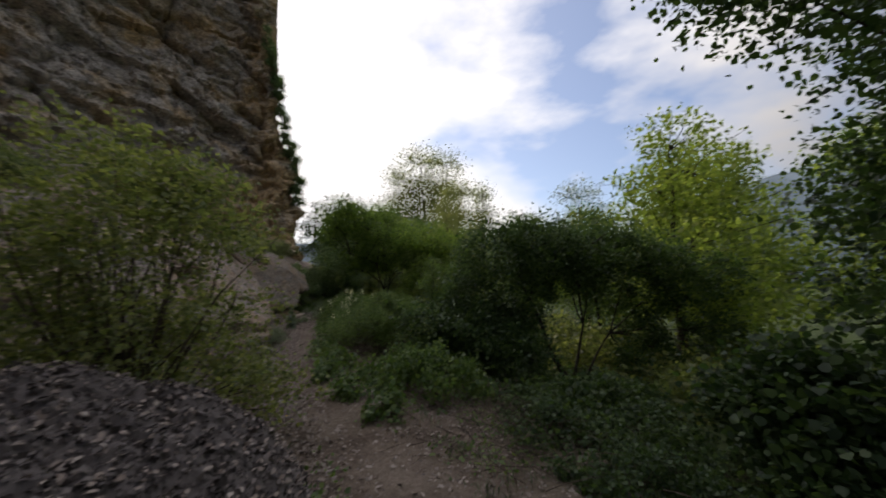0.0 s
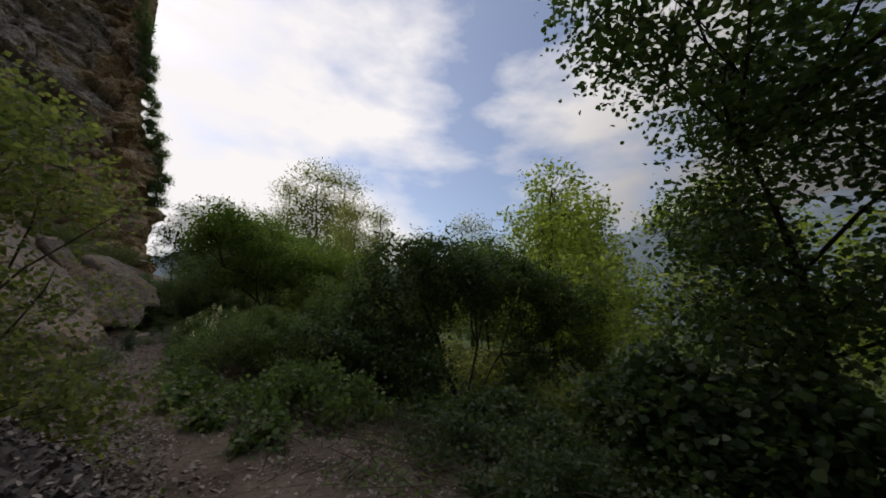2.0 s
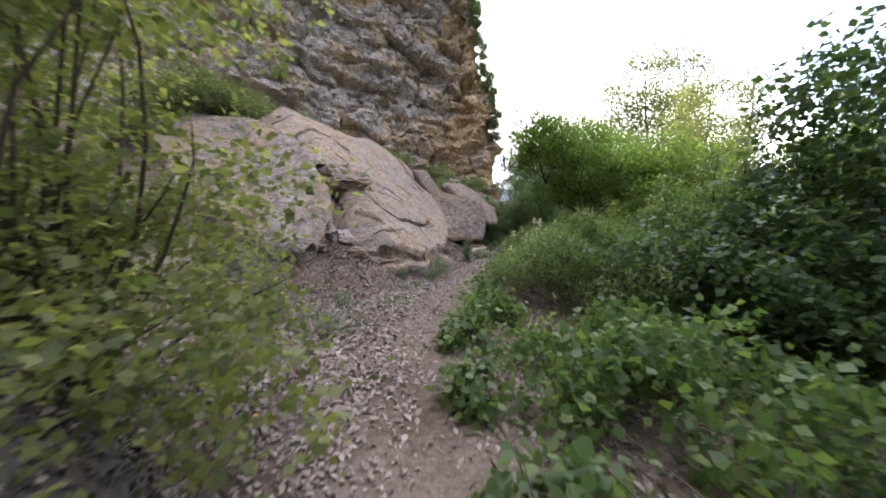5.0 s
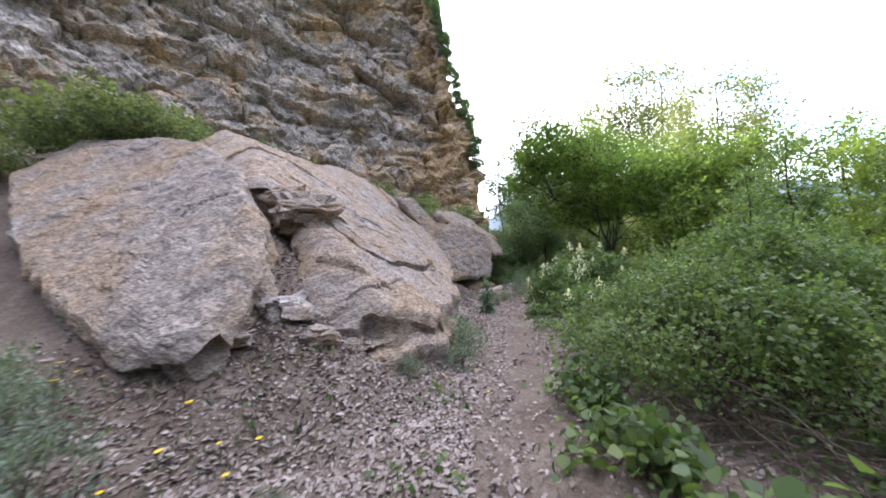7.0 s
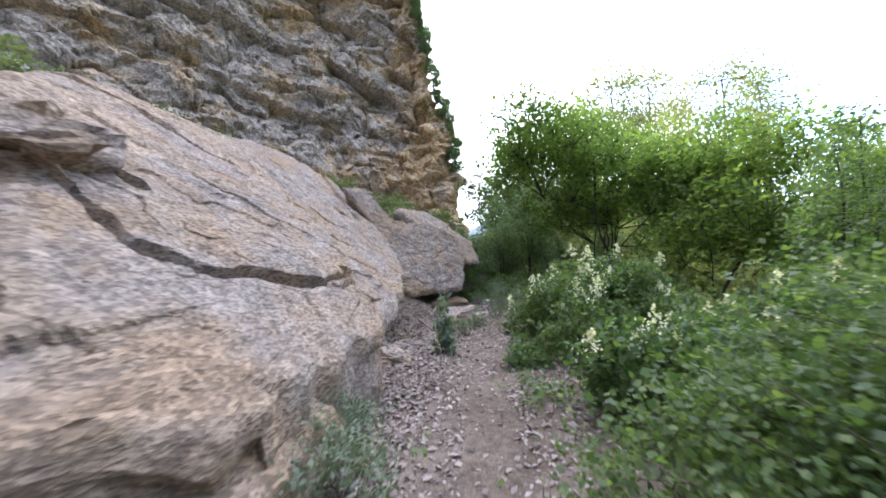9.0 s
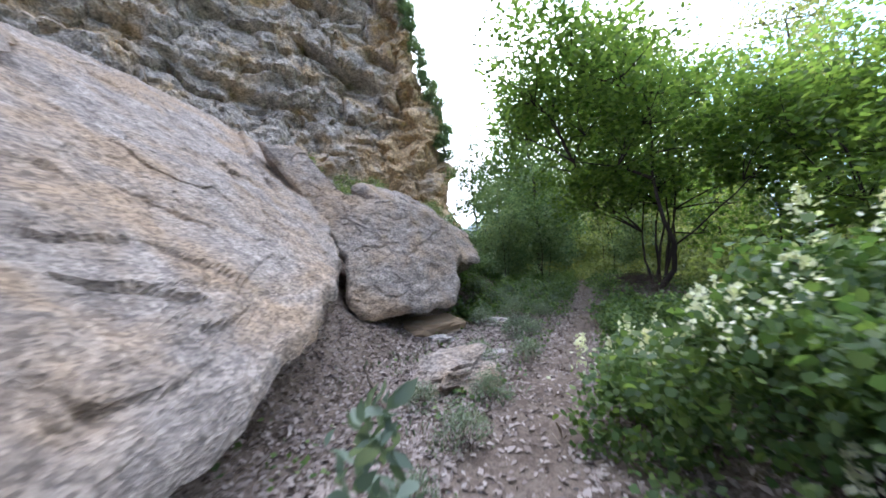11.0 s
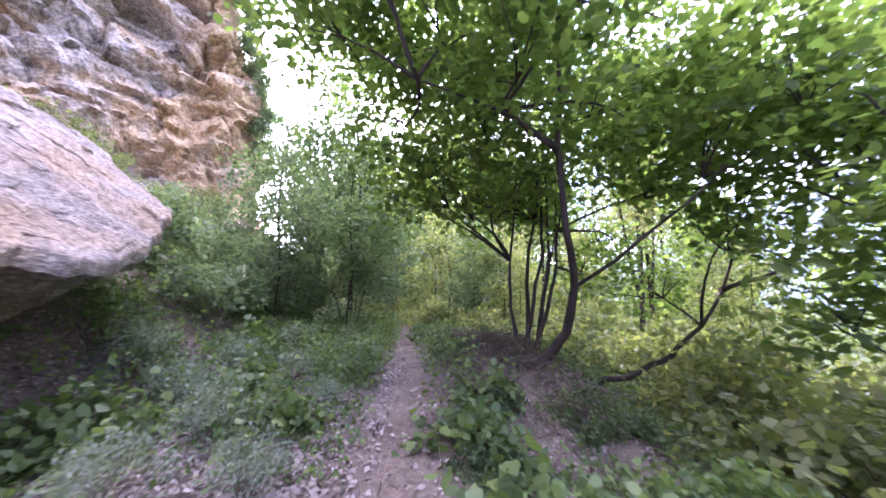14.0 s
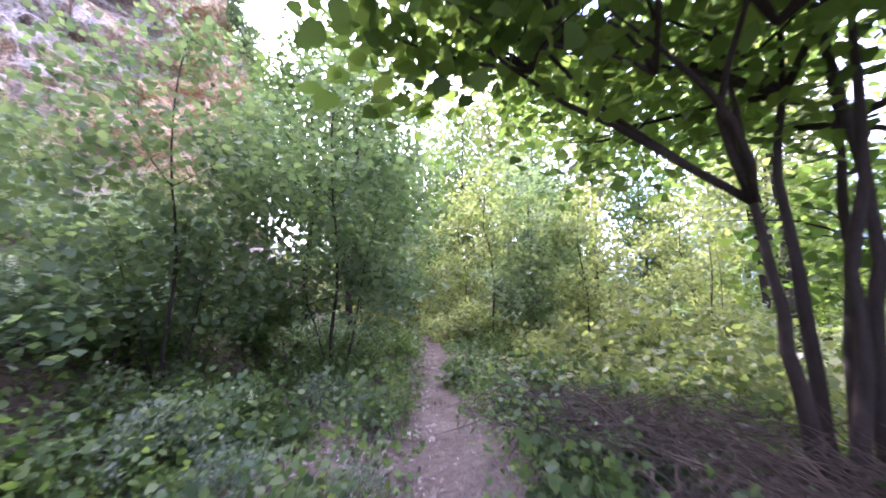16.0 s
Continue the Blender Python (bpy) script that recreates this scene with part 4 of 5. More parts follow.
# creeper-covered arch
plant("tree", 9.4, -4.4, "low tree smothered in dark creeper, forming an arch", "tree",
      [(-2.0, 0.2, 3.7, 1.2), (-0.7, 0.0, 3.9, 1.3), (0.8, -0.2, 3.9, 1.3), (2.2, 0, 3.6, 1.3), (3.1, 0.3, 2.3, 1.0), (-2.7, 0.5, 2.6, 0.9), (0, 1.2, 3.8, 1.2), (1.6, 1.0, 4.0, 1.1), (-3.1, 0.4, 1.3, 0.8), (-1.8, 0.3, 1.6, 1.0), (-0.9, 0.3, 2.6, 0.9), (2.7, 0.2, 1.2, 0.8), (1.2, 0.6, 2.8, 0.7), (-2.6, 0.2, 0.7, 0.8), (0.2, -0.4, 3.0, 0.7), (-0.9, 0.5, 0.7, 0.6), (3.6, 0.2, 0.6, 0.7), (4.2, -0.3, 2.7, 1.0), (3.5, -0.2, 3.4, 0.9), (5.0, -0.5, 1.3, 0.9), (5.4, -0.4, 3.0, 0.9), (1.9, -0.3, 0.5, 0.6)],
      54000, 0.09, LEAF_DARK, 24, gap=-1.0, trunk_r=0.085, per=5, sprig=0.1, outline=4, aspect=0.6,
      trunk=[[(0, 0, 0), (-0.6, 0.1, 1.1), (-1.1, 0.1, 2.4), (-1.6, 0, 3.6)], [(0.2, 0, 0), (0.6, 0, 1.6), (0.5, 0, 3.8)], [(0.6, 0, 0), (1.5, 0, 1.3), (2.2, 0, 3.2)],
             [(-0.8, 0, 0), (-1.5, 0.2, 1.3), (-2.2, 0.2, 2.8)]])

# saplings ahead
sap = plant("sapling", 2.75, 17.0, "slender sapling with spreading tiers of green leaves", "tree",
      [(0.7, 0.1, 1.3, 0.7), (-0.8, 0.2, 1.6, 0.75), (0.8, 0.4, 2.3, 0.85), (-1.1, -0.1, 2.8, 0.75), (0.4, -0.6, 3.1, 0.75), (1.0, 0.2, 3.8, 0.7), (-0.6, 0.2, 4.1, 0.7), (0.1, 0.1, 5.0, 0.55), (0.0, 0.3, 2.0, 0.8)],
      8200, 0.1, LEAF_LIGHTENED, 31, trunk_r=0.03, per=6, sprig=0.2, outline=6, aspect=0.55, trunk=[[(0, 0, 0), (0.04, 0, 1.4), (-0.05, 0.05, 2.8), (0, 0, 5.0)], [(0.1, 0, 0), (0.4, 0.1, 1.5), (0.7, 0.2, 3.0)], [(-0.05, 0.1, 0), (-0.4, 0.1, 1.2), (-0.8, 0.1, 2.6)]], group="saplings along the trail")
lit = plant("sapling", 6.2, 19.4, "thin sunlit sapling with scattered yellow-green leaves", "tree",
      [(0.1, 0, 0.9, 0.5), (0.7, 0.3, 1.6, 0.5), (-0.6, 0, 2.0, 0.5), (0.4, -0.5, 2.7, 0.55), (-0.4, 0.5, 3.3, 0.5), (0.6, 0.2, 3.7, 0.45), (0, 0, 4.4, 0.4)],
      3000, 0.1, LEAF_FRESH, 35, trunk_r=0.025, per=4, sprig=0.16, outline=4, aspect=0.6, trunk=[[(0, 0, 0), (0.1, 0, 1.6), (-0.1, 0.1, 3.0), (0, 0, 4.4)], [(0.1, 0, 0), (0.5, 0.2, 1.6), (0.6, 0.2, 3.4)]], group="sunlit saplings beyond the trail")
for (x, y, turn, s) in ((7.4, 17.4, 40, 0.8), (8.8, 18.8, 100, 0.9), (7.9, 20.6, 160, 1.0), (9.9, 17.0, 220, 0.8), (9.0, 22.4, 280, 1.1), (11.2, 18.6, 330, 1.0), (6.9, 24.0, 20, 1.2), (12.6, 20.5, 80, 1.1), (10.8, 24.5, 140, 1.3), (11.8, 13.4, 200, 0.8), (13.6, 15.4, 260, 1.0), (10.2, 12.2, 310, 0.7), (4.4, 26.4, 60, 1.2), (8.8, 27, 190, 1.4)):
    copy_thing(lit, at(x, y, turn, s))
for (x, y, turn, s) in ((1.2, 15.6, 40, 0.8), (6.9, 18.6, 80, 0.85), (3.2, 22.5, 250, 1.2), (5.6, 31, 50, 1.3)):
    copy_thing(sap, at(x, y, turn, s))
tall = plant("tree", 1.7, 21.8, "tall young tree with layered light-green foliage", "tree",
      [(0, 0, 3.0, 1.2), (0.7, 0.3, 4.2, 1.3), (-0.7, 0.1, 4.8, 1.2), (0.1, -0.4, 6.0, 1.3), (0.3, 0.4, 7.2, 1.1), (-0.2, 0, 8.3, 0.9), (-0.9, -0.5, 3.4, 0.9), (1.1, -0.4, 3.1, 0.9), (-1.2, 0.5, 6.0, 0.9), (1.2, 0.2, 5.8, 0.9)],
      6200, 0.145, LEAF_MID, 32, trunk_r=0.08, per=6, sprig=0.16, outline=4, aspect=0.55, trunk=[[(0, 0, 0), (0.1, 0, 3.0), (0, 0.1, 6.0), (0, 0, 8.6)]], group="trees along the trail")
for (x, y, turn, s) in ((2.9, 20.2, 20, 1.12), (5.6, 33, 220, 1.3), (3.6, 27.5, 100, 1.15), (-0.6, 26.5, 200, 0.95), (8.6, 29, 60, 1.3), (9.6, 6.4, 20, 0.6), (11.2, 2.6, 140, 0.75), (16.0, 9.5, 300, 0.95), (12.8, -1.5, 70, 0.72), (7.4, 4.2, 190, 0.45), (3.2, 35, 10, 1.4), (8.0, 36, 170, 1.4), (12, 33, 260, 1.3), (11, 26, 120, 1.1), (0.2, 33, 60, 0.9), (13.8, 22.6, 40, 0.95), (17.5, 25.5, 150, 1.1)):
    copy_thing(tall, at(x, y, turn, s))
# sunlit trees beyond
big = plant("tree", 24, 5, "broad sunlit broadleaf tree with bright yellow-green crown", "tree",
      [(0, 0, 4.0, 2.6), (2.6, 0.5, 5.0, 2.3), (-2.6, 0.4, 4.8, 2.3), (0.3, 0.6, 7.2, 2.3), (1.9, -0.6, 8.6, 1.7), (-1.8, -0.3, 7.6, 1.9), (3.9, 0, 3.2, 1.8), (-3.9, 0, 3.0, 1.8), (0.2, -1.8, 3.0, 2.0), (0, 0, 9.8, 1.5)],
      19000, 0.165, LEAF_SUNLIT, 33, gap=-1.2, trunk_r=0.22, per=6, sprig=0.22, outline=4, aspect=0.6, trunk=[[(0, 0, 0), (0.2, 0, 2.2), (0, 0.2, 5.0), (0.2, 0, 8.5)]], group="sunlit trees beyond the trail")
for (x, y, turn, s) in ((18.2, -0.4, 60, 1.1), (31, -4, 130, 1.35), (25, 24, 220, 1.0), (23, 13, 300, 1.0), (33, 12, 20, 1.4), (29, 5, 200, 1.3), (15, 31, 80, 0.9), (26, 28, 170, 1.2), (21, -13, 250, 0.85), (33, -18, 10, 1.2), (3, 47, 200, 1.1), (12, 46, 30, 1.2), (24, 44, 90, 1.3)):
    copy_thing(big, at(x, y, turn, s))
pale = plant("tree", 12.8, 17.5, "pale feathery poplar with thin airy crown against the sky", "tree",
      [(0, 0, 5.5, 1.4), (0.8, 0.3, 7.0, 1.3), (-0.9, 0.1, 7.6, 1.2), (0.1, -0.3, 9.0, 1.2), (1.5, 0.2, 8.8, 0.9), (-1.6, 0, 9.2, 0.8), (0.5, 0, 11.4, 0.8), (-0.7, 0.2, 11.0, 0.8), (1.4, 0, 10.9, 0.6)],
      9000, 0.13, LEAF_PALE, 34, trunk_r=0.11, per=5, sprig=0.42, outline=4, aspect=0.6, trunk=[[(0, 0, 0), (0.1, 0, 4.0), (0, 0.1, 7.0), (0.2, 0, 11.0)], [(0.1, 0, 2.0), (-0.7, 0.1, 6.0), (-1.2, 0, 9.6)]], group="pale trees against the sky")
for (x, y, turn, s) in ((16.5, 20.5, 70, 1.1), (20, 9, 160, 0.95), (14.8, 27, 250, 1.2), (13.8, 38, 200, 1.9), (17.5, 40, 20, 2.0), (10.5, 41, 120, 1.7)):
    copy_thing(pale, at(x, y, turn, s))

# bushes on the bank, the ledge and the cliff foot
ledge = plant("bush", -9.6, 0.6, "round dusty green bush on the rocky ledge", "bush",
      bush_blobs(1.1, 1.0, 1.5, 14, 41, 0.38), 4600, 0.075, LEAF_OLIVE, 41, stems=16, stem_r=0.012, per=6, outline=4, aspect=0.5, group="bushes on the ledge")
for (x, y, turn, s) in ((-9.6, 1.2, 40, 1.7), (-11.6, 2.6, 10, 1.9), (-10.6, -0.8, 70, 1.2), (-8.6, 6.6, 190, 1.2), (-3.6, 12.4, 260, 1.0), (-4.2, 14.0, 310, 1.0), (-2.4, 16.0, 110, 0.9), (-8.4, 1.4, 40, 1.2), (-5.2, -4.4, 30, 0.8), (-8.6, -4.0, 170, 1.1), (-9.8, 4.5, 220, 1.1), (-9.4, 9.2, 300, 1.1), (-9.8, 13, 10, 1.2), (-7.6, 15.2, 80, 1.1), (-5.6, 17.4, 150, 1.1), (-6.5, 22, 210, 1.3), (-4.4, 26, 270, 1.3), (-10.5, 19, 20, 1.5), (-13, 9, 60, 1.4), (-12, 24, 90, 1.5), (-3.4, 19.5, 140, 0.9), (-5.5, 30, 320, 1.5), (-14, 2, 120, 1.5), (-2.6, -6.8, 75, 0.9), (-4.0, -8.6, 200, 1.2)):
    copy_thing(ledge, at(x, y, turn, s))
side = plant("bush", 0.1, 15.0, "leafy roadside bush with a few white flowers", "bush",
      bush_blobs(1.0, 1.0, 1.5, 12, 43, 0.36), 5500, 0.08, LEAF_LIGHTENED, 43, stems=16, stem_r=0.01, per=4, outline=4, aspect=0.6, flowers=12, flower_size=0.07, group="bushes on the bank")
for (x, y, turn, s) in ((-1.6, 15.8, 160, 1.1), (0.9, 17.2, 240, 1.1), (-0.8, 19, 310, 1.3), (1.6, 15.0, 20, 0.62), (2.4, 19.6, 110, 0.8)):
    copy_thing(side, at(x, y, turn, s))
edge_low = plant("bush", 6.2, 16.0, "low trailside undergrowth with yellow-green leaves", "bush",
      bush_blobs(1.0, 1.1, 1.1, 11, 44, 0.36), 3100, 0.095, LEAF_FRESH, 44, stems=16, stem_r=0.008, per=4, outline=4, aspect=0.55, group="undergrowth along the trail")
for (x, y, turn, s) in ((7.6, 14.6, 50, 1.1), (6.9, 18.4, 120, 1.0), (8.4, 17.2, 200, 1.3), (5.9, 20.8, 260, 1.1), (7.6, 22.5, 320, 1.4), (9.6, 13.4, 30, 1.4), (7.9, 11.2, 90, 1.2), (6.6, 9.2, 140, 1.1), (8.2, 7.6, 230, 1.4), (10.5, 19.8, 10, 1.5), (6.2, 6.2, 70, 1.0), (6.6, 2.2, 170, 1.4), (7.2, -1.0, 280, 1.5), (9.6, 3.6, 330, 1.6), (11.5, -3.6, 45, 1.6), (9.6, 9.4, 190, 1.4), (11.4, 6.4, 100, 1.5), (12.4, 11.6, 40, 1.5), (13.5, 16, 70, 1.6), (11.8, 14.2, 200, 1.4), (15, 9, 10, 1.8), (14.5, 4, 250, 1.8), (16, 0, 60, 1.8), (15.2, -5, 140, 1.6), (13, 18.5, 330, 1.5), (10.6, -7.4, 190, 1.2), (13.2, -8.2, 75, 1.6), (3.4, 24.2, 20, 1.2), (4.0, 30, 160, 2.0), (2.0, 26, 260, 1.6), (7.6, 27.5, 80, 1.8), (6.4, 34, 10, 2.4), (9.8, 31, 200, 2.2), (3.0, 38, 120, 2.4), (10.5, 37, 300, 2.6), (0.4, 30, 40, 2.0), (6.2, 23.4, 140, 1.0), (8.2, 34.5, 70, 3.0), (9.4, 40, 230, 3.5), (11.6, 21.4, 30, 2.0), (13.4, 19.6, 130, 2.0), (10.0, 15.6, 300, 1.3)):
    copy_thing(edge_low, at(x, y, turn, s))


# ---- ledge shrubs growing out of the cliff's corner ----
cling = plant("cliff_shrub", -5.0, 38.0, "dark shrub clinging to the cliff edge", "shrub",
      [(0, 0, 0.6, 0.8), (0.5, 0, 1.9, 0.7), (-0.3, 0.3, 3.2, 0.5)], 3600, 0.15, LEAF_LIGHTENED, 51, stems=8, stem_r=0.03, per=5, sprig=0.2, z=17.0, group="shrubs on the cliff edge")
for (x, y, z, turn, s) in [(-5.0 - 0.205 * (z - 17), 38.0, z, 77 * z, 0.75 + 0.3 * ((z * 7) % 3) / 3) for z in (12.4, 14.4, 19.2, 21.0, 23.2, 25.0, 27.4, 29.6, 32.0, 34.2)]:
    copy_thing(cling, pose(x, y, z, 0, 0, turn) @ Matrix.Scale(s, 4))


# ---- litter, chips, grass ----
def stuff(name, mesh, label, category):
    return tagged(new(name, mesh), label, category, kind="stuff")


def scatter(n, seed, keep):
    """Points on the ground, thinned by keep(x, y)."""
    rng = np.random.default_rng(seed)
    out = []
    while len(out) < n:
        x, y = rng.uniform(-3.2, 7.5), rng.uniform(-14, 22)
        if rng.random() < keep(x, y):
            out.append((x, y, ground_z(x, y)))
    return np.array(out), rng


def litter_density(x, y):
    d = abs(x - trail_x(y))
    near = 1.0 if y < 13 else 0.6
    bank = (1.0 if 6.5 < y < 13 else 0.7) if x < trail_x(y) else 0.16 if y < 2 else 0.4 if y < 8 else 0.12
    near *= 1.0 if -8 < y < 13 else 0.55
    worn = 0.3 if d < 0.42 else 1.0
    return near * bank * worn * math.exp(-max(0, d - 2.2) / 1.6)


pts, rng = scatter(165000, 71, litter_density)
pts[:, 2] += rng.uniform(0.002, 0.022, len(pts))
v, k = leaves(pts, 0.034 * np.exp(np.clip(rng.normal(0.35, 0.38, len(pts)), -0.5, 1.1)), rng, 4, 0.27, 0.0, 0.72)
stuff("leaf_litter", leaf_mesh("leaf_litter", [(v, k, 0)], [LITTER]), "dry grey-brown fallen leaves strewn over the trail and bank", "leaf litter")
pts, rng = scatter(5000, 72, lambda x, y: math.exp(-abs(x - trail_x(y)) / 1.2) + 0.25)
pts[:, 2] += 0.004
v, k = leaves(pts, rng.uniform(0.012, 0.035, len(pts)), rng, 6, 0.75, 0.0, 0.9)
stuff("gravel", leaf_mesh("gravel", [(v, k, 0)], [CHIPS]), "small flat stone chips on the trail", "gravel")

# flakes on the mound
rng = np.random.default_rng(73)
pts = []
while len(pts) < 34000:
    u, w = rng.uniform(-1.05, 1.05, 2)
    if u * u + w * w < 1.1:
        x, y = MOUND[0] + MOUND[2] * u, MOUND[1] + MOUND[3] * w
        pts.append((x, y, mound_z(x, y) + rng.uniform(0.0, 0.035)))
pts = np.array(pts)
v, k = leaves(pts, 0.02 * np.exp(np.clip(rng.normal(0.1, 0.6, len(pts)), -0.8, 1.4)), rng, 4, 0.45, 0.0, 0.5)
stuff("shale_flakes", leaf_mesh("shale_flakes", [(v, k, 0)], [CHIPS]), "flaky dark shale and dead leaves covering the mound", "rubble")


rng = np.random.default_rng(74)
pick = rng.choice(len(pts), 4200, replace=False)
v, k = leaves(pts[pick] + np.array([0, 0, 0.02]), rng.uniform(0.02, 0.07, 4200), rng, 6, 0.32, 0.0, 0.7)
stuff("mound_litter", leaf_mesh("mound_litter", [(v, k, 0)], [LITTER]), "pale dead leaves scattered on the dark mound", "leaf litter")


def blades(pts, rng, height, width, lean=0.35):
    n = len(pts)
    a = rng.uniform(0, 2 * np.pi, n)
    side = np.stack([np.cos(a), np.sin(a), 0 * a], 1) * width
    up = rng.normal(size=(n, 3)) * lean
    up[:, 2] = 1
    up /= np.linalg.norm(up, axis=1, keepdims=True)
    h = (height * rng.uniform(0.5, 1.2, n))[:, None]
    bend = np.stack([np.sin(a), -np.cos(a), 0 * a], 1) * h * 0.25
    v = np.stack([pts - side, pts + side, pts + up * h * 0.6 + side * 0.7, pts + up * h + bend, pts + up * h * 0.6 - side * 0.7], 1)
    return v.reshape(-1, 3), 5


def tufts(n, per, seed, keep, spread):
    base, rng = scatter(n, seed, keep)
    p = (base[:, None] + rng.normal(size=(n, per, 3)) * np.array([spread, spread, 0])).reshape(-1, 3)
    p[:, 2] = [ground_z(x, y) - 0.01 for x, y, _ in p]
    return p, rng


def green_edge(x, y):
    d = x - trail_x(y)
    if y > 6.0:
        return (0.3 if y < 10 else 0.8) if (-2.4 < d < -0.35 or 0.4 < d < 2.2) else 0.05
    if y < -3:
        return 0.6 if (-4.5 < d < -0.9 or 0.5 < d < 1.5) else 0.02
    return 0.25 if (-1.0 < d < -0.45 or 0.45 < d < 1.3) else 0.02


p, rng = tufts(900, 22, 81, green_edge, 0.09)
v, k = blades(p, rng, 0.12, 0.0018, 0.7)
stuff("grass", leaf_mesh("grass", [(v, k, 0)], [LEAF_GREY]), "thin grey-green grass along the trail", "grass")
p, rng = tufts(900, 18, 82, green_edge, 0.09)
v, k = blades(p, rng, 0.15, 0.0015, 0.9)
stuff("dry_grass", leaf_mesh("dry_grass", [(v, k, 0)], [STRAW]), "dry straw-coloured grass tufts beside the trail", "grass")

# creeping ground cover
def cover_density(x, y):
    d = x - trail_x(y)
    if abs(d) < (0.2 if y > 6 else 0.3):
        return 0.0
    patch = smooth(-0.15, 0.35, noise.noise(Vector((x * 0.8, y * 0.8, 7))))
    if y > 10:
        return (0.35 + 0.65 * patch) * (0.45 if -3 < d < 0 else 0.08 if d < 2.6 and y < 15 else 0.6)
    return patch * ((0.3 if y < 0 else 0.7) if d > 0.6 else 0.12 if -0.9 < d < 0 else 0.02)


pts, rng = scatter(26000, 84, cover_density)
pts = (pts[:, None] + rng.normal(size=(len(pts), 2, 3)) * np.array([0.04, 0.04, 0])).reshape(-1, 3)
pts[:, 2] += rng.uniform(0.02, 0.16, len(pts))
v, k = leaves(pts, rng.uniform(0.03, 0.065, len(pts)), rng, 4, 0.6, 0.1, 0.6)
stuff("ground_cover", leaf_mesh("ground_cover", [(v, k, 0)], [LEAF_MID]), "low creeping green leaves beside the trail", "ground cover")


def weed_density(x, y):
    d = x - trail_x(y)
    if y < 8.5 or abs(d) < 0.36:
        return 0.0
    patch = smooth(-0.1, 0.3, noise.noise(Vector((x * 0.9, y * 0.9, 2))))
    return smooth(10.2, 12.5, y) * (0.08 + 0.92 * patch) * (1.0 if -4 < d < 0 else 0.3 if d < 1.2 else 0.7 if y > 14.5 else 0.12)


pts, rng = scatter(11000, 85, weed_density)
tall_w = 0.12 + 0.5 * rng.random(len(pts)) ** 1.4
pts = np.repeat(pts, 4, axis=0) + rng.normal(size=(len(pts) * 4, 3)) * np.array([0.05, 0.05, 0])
pts[:, 2] += np.repeat(tall_w, 4) * rng.uniform(0.25, 1.0, len(pts))
v, k = leaves(pts, rng.uniform(0.03, 0.075, len(pts)), rng, 6, 0.5, 0.15, 0.5)
stuff("undergrowth", leaf_mesh("undergrowth", [(v, k, 0)], [LEAF_MID]), "knee-high leafy green weeds covering the bank beside the trail", "undergrowth")

# soft grey-green herbs
herb = plant("herb", 0.95, -0.95, "feathery grey-green herb at the foot of the rock", "herb",
      bush_blobs(0.3, 0.3, 0.75, 9, 61, 0.2), 1600, 0.048, LEAF_GREY, 61, stems=20, stem_r=0.004, per=6, outline=4, aspect=0.22, droop=-0.2, flat=0.2, group="grey-green herbs beside the trail")
for (x, y, turn, s) in ((0.75, -0.4, 60, 0.8), (1.05, -1.6, 100, 0.6), (0.55, -2.3, 40, 0.5), (0.85, 6.2, 150, 0.7), (1.6, 8.0, 300, 0.7), (1.3, 9.9, 140, 0.8), (0.7, 9.3, 190, 0.8),
                        (1.5, 10.9, 230, 0.85), (1.0, 11.6, 280, 0.9), (2.0, 12.4, 330, 0.8), (1.3, 12.8, 10, 1.0), (2.4, 13.8, 70, 0.7), (1.8, 14.2, 120, 0.9), (2.7, 15.4, 160, 0.7), (0.4, 12.2, 50, 1.0), (0.4, 5.0, 90, 0.45), (-0.3, -5.4, 130, 0.9), (-0.9, -4.9, 180, 0.9), (-1.6, -4.7, 20, 1.0), (0.3, -6.0, 70, 0.8), (-2.3, -4.5, 120, 1.0), (1.2, -5.9, 230, 0.5), (0.5, -4.6, 300, 0.45), (0.9, 4.3, 0, 0.6), (1.5, 6.6, 0, 0.6), (1.35, 8.2, 90, 0.7), (2.0, 10.0, 260, 0.7), (2.4, 11.4, 20, 0.6), (2.7, 12.6, 80, 0.6), (3.1, 13.6, 130, 0.5), (3.2, 15.0, 180, 0.5), (1.05, 5.2, 200, 0.55), (0.7, 3.6, 130, 0.4)):
    copy_thing(herb, at(x, y, turn, s, 0.02))
plant("mullein", 0.85, 2.75, "upright grey-green mullein with a basal rosette", "herb",
      [(0, 0, 0.15 + 0.13 * i, 0.17 - 0.018 * i) for i in range(7)], 520, 0.11, LEAF_GREY, 62, stems=3, stem_r=0.012, per=3, sprig=0.04, outline=6, aspect=0.24, droop=-0.3, flat=0.25)
low = plant("nettle", 2.0, 10.9, "low leafy weed with broad toothed leaves", "herb",
      bush_blobs(0.35, 0.35, 0.5, 9, 63, 0.22), 700, 0.085, LEAF_MID, 63, stems=12, stem_r=0.004, per=3, outline=6, aspect=0.6, group="leafy weeds beside the trail")
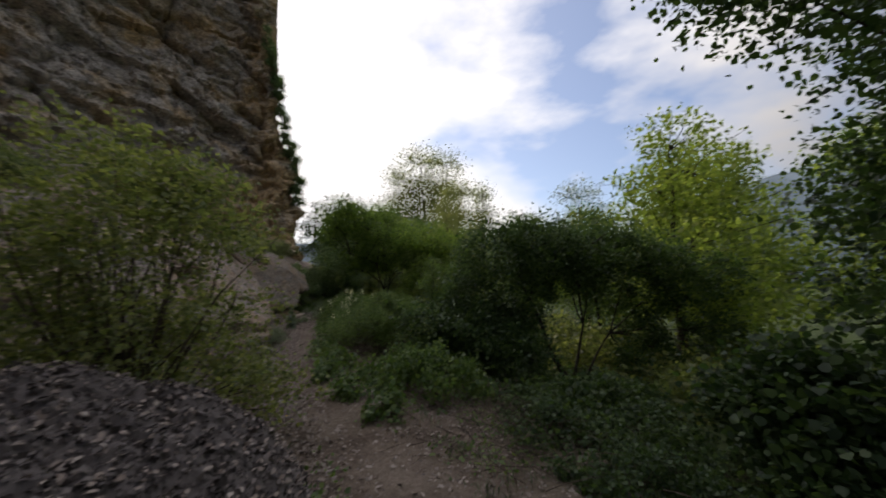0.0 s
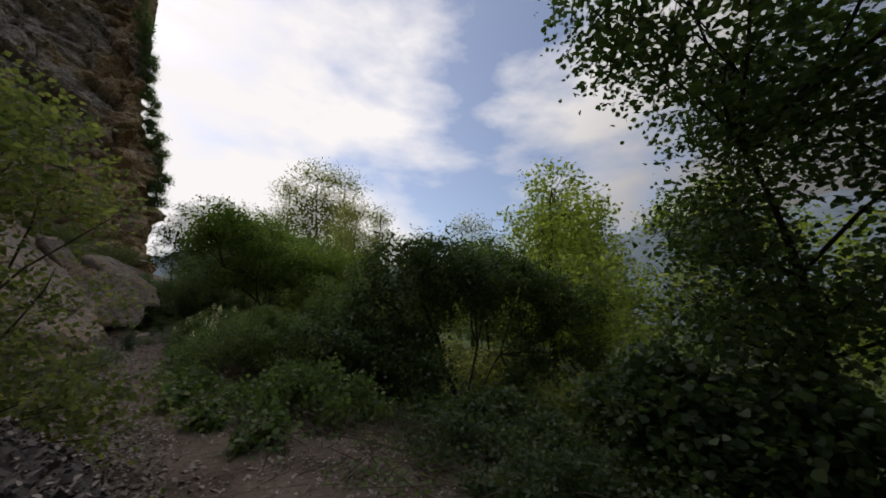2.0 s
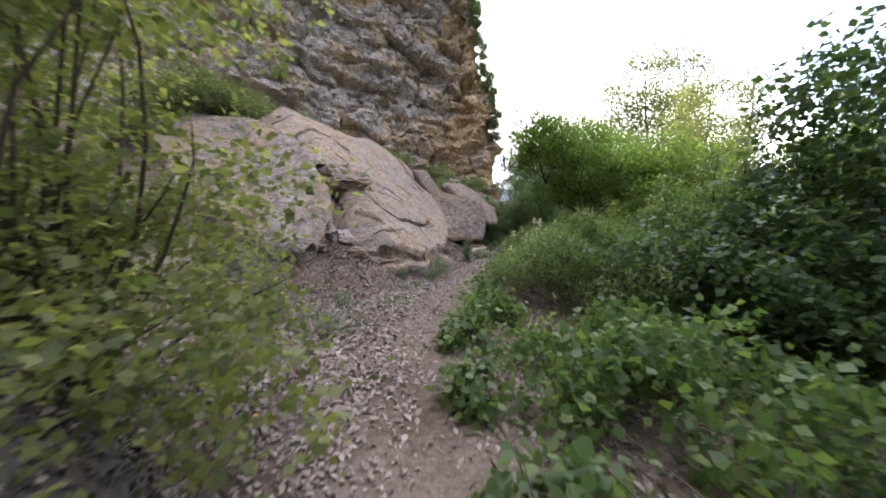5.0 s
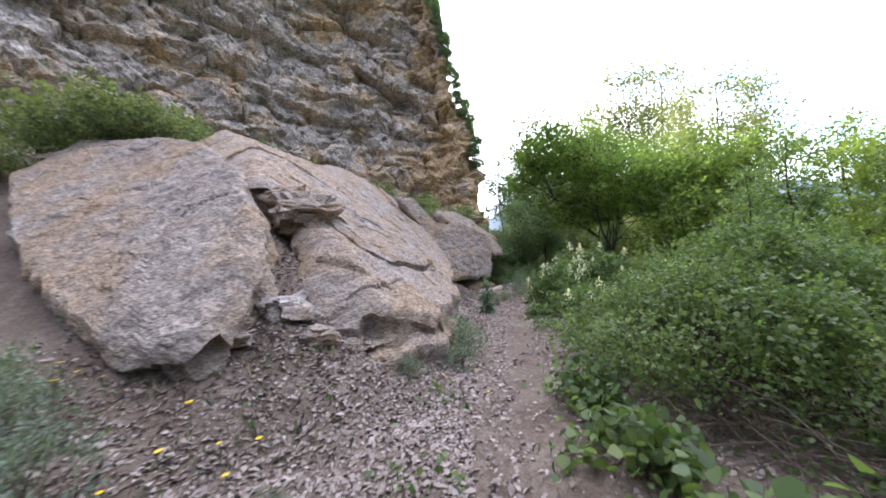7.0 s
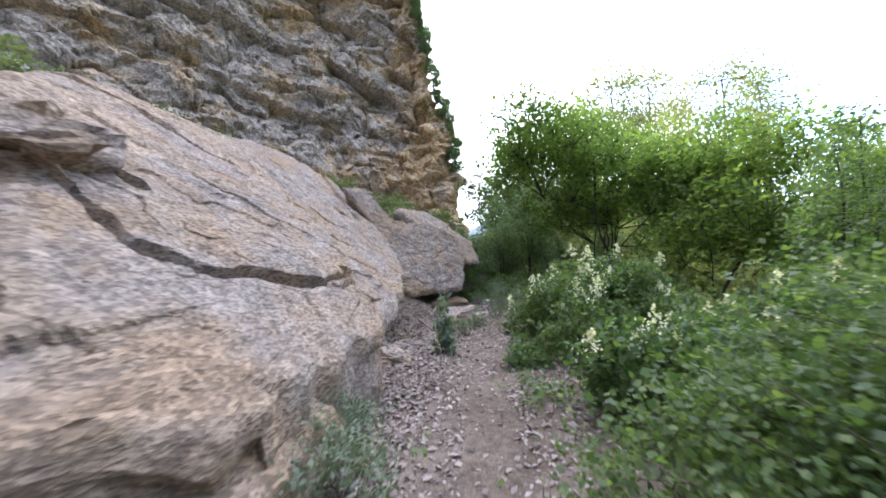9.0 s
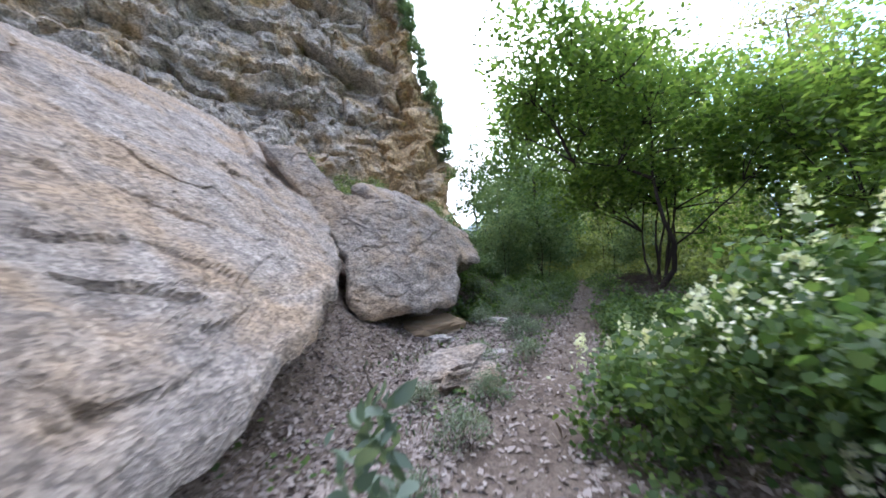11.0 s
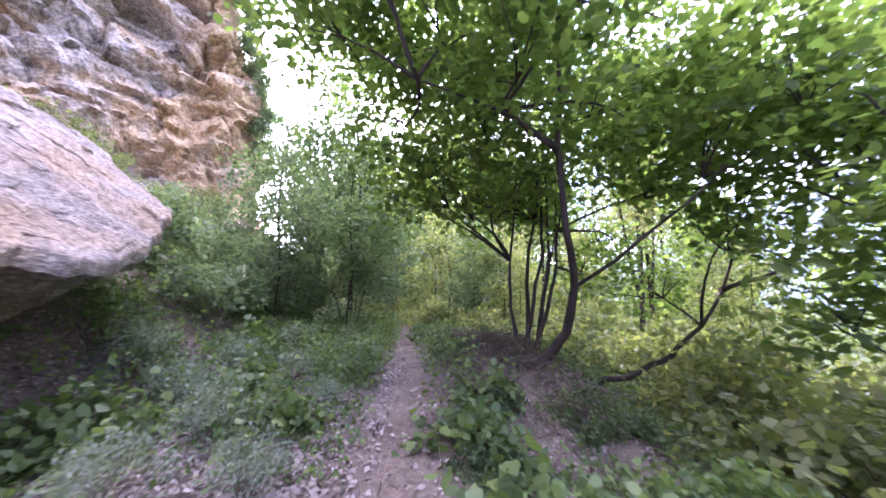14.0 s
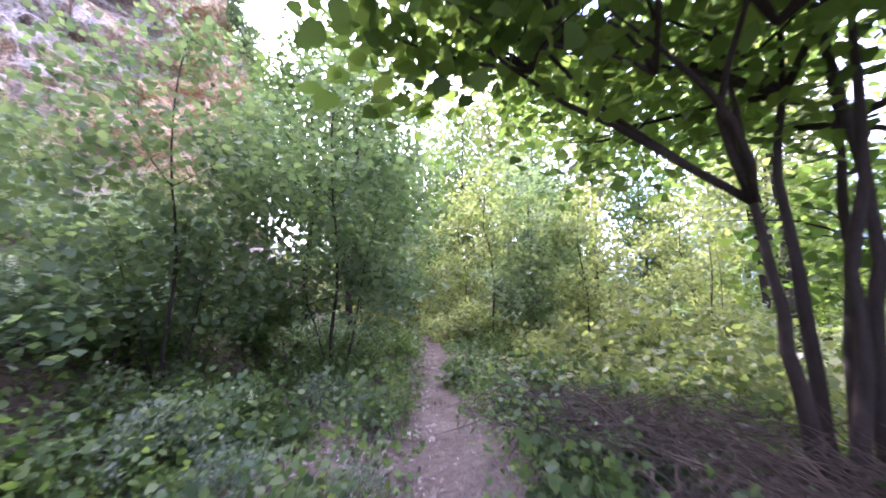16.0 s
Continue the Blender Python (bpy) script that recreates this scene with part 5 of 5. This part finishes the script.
for (x, y, turn, s) in ((1.1, 13.6, 50, 1.1), (1.6, 12.0, 100, 1.0), (0.6, 11.0, 150, 1.1), (2.3, 14.8, 200, 0.9), (0.2, 10.2, 250, 1.0), (3.6, 10.3, 300, 1.0), (4.2, 11.2, 20, 0.9), (4.9, 14.9, 70, 1.0), (4.6, 16.2, 120, 0.9), (3.4, 8.9, 170, 1.1), (2.6, 5.9, 220, 1.0), (2.5, -2.6, 270, 0.9), (2.7, -3.6, 320, 1.0), (3.0, -4.6, 10, 1.1), (3.9, -8.0, 60, 0.9), (2.1, 2.2, 210, 0.7), (3.1, 6.4, 340, 1.1), (2.9, -5.6, 90, 0.9), (3.3, -6.9, 140, 0.8)):
    copy_thing(low, at(x, y, turn, s, 0.02))


# yellow daisies
def daisy(x, y):
    e = thing("wildflower", x, y, ground_z(x, y), "thin-stemmed wildflower with a yellow head", "flower", "yellow wildflowers beside the trail")
    part("stem", tube(bent((0, 0, -0.02), (0.03, 0.02, 0.42), 0, 0.06, 5), [0.003] * 5, 5), LEAF_OLIVE, e)
    r2 = np.random.default_rng(5)
    a = np.linspace(0, 2 * np.pi, 13)[:-1]
    c = np.stack([0.03 + 0.012 * np.cos(a), 0.02 + 0.012 * np.sin(a), 0.42 + 0 * a], 1)
    v, k = leaves(c, 0.026, r2, 4, 0.7, 0, 0.95)
    h = new("flower_head", leaf_mesh("flower_head", [(v, k, 0)], [FLOWER_YELLOW]))
    h.parent = e
    return e


first = daisy(0.6, -5.2)
rnd = random.Random(9)
for i in range(44):
    x, y = rnd.uniform(-2.4, 1.3), rnd.uniform(-6.0, -4.2)
    copy_thing(first, at(x, y, rnd.uniform(0, 360), rnd.uniform(0.6, 1.15), 0.0))
for x, y in ((2.2, -8.0), (2.5, -8.3), (1.6, -2.9), (1.2, -2.7), (1.05, -2.5), (1.4, -2.3), (2.0, -7.6)):
    copy_thing(first, at(x, y, rnd.uniform(0, 360), 0.6, 0.0))

# fallen branch
branch_pts = [Vector(p) for p in ((-0.6, 5.95), (-0.38, 5.6), (-0.12, 5.2), (0.12, 4.84))]
st = part("stick", tube([Vector((p.x, p.y, ground_z(p.x, p.y) + 0.02)) for p in [q.to_3d() for q in branch_pts]], [0.014, 0.018, 0.017, 0.01], 7), TWIG)
tagged(st, "dead grey branch lying on the leaf litter", "branch")

# brushwood on the bank by the many-stemmed tree, and dead twigs on the other side
def brushwood(label, cx, cy, rx, ry, count, seed, lift):
    rnd = random.Random(seed)
    lines = []
    for _ in range(count):
        x, y = cx + rnd.gauss(0, rx), cy + rnd.gauss(0, ry)
        a, size = rnd.uniform(0, 2 * math.pi), rnd.uniform(0.2, 0.75)
        z = ground_z(x, y) + rnd.uniform(0.0, lift)
        x2, y2 = x + size * math.cos(a), y + size * math.sin(a)
        r = rnd.uniform(0.002, 0.006)
        lines.append(tube(bent((x, y, z), (x2, y2, ground_z(x2, y2) + rnd.uniform(0.0, lift * 1.5)), 0, 0.12, 5, rnd), [r, r, r * 0.9, r * 0.7, r * 0.4], 4))
    ob = part("brushwood", joined(lines), TWIG)
    return tagged(ob, label, "brushwood", kind="stuff")


brushwood("tangled dead brown twigs heaped beside the trail", 5.05, 13.2, 0.32, 1.1, 1100, 3, 0.3)
brushwood("dry grey twigs scattered over the litter bank", 0.5, 12.6, 0.7, 1.0, 240, 4, 0.12)
brushwood("dead brown bramble canes under the wide bush", 3.75, -1.6, 0.32, 1.2, 700, 5, 0.45)

brushwood("dead brown twigs and canes in the shade beside the trail", 5.8, -8.4, 0.8, 1.0, 420, 6, 0.3)

# far hills
def hills():
    n, verts = 90, []
    for i in range(n):
        a = math.radians(-30 + 150 * i / (n - 1))
        for j, (r, f) in enumerate(((820, -0.06), (900, 0.35), (980, 0.8), (1060, 1.0), (1200, 0.7))):
            h = 150 + 110 * noise.fractal(Vector((a * 2.2, 0.3, 0)), 0.9, 2, 4) + 90 * smooth(40, 70, math.degrees(a))
            verts.append((r * math.sin(a), r * math.cos(a), h * f + 10 * noise.noise(Vector((a * 40, j, 0)))))
    return verts, grid_faces(n, 5)


# distance haze is put into the hills' blue-grey base colour
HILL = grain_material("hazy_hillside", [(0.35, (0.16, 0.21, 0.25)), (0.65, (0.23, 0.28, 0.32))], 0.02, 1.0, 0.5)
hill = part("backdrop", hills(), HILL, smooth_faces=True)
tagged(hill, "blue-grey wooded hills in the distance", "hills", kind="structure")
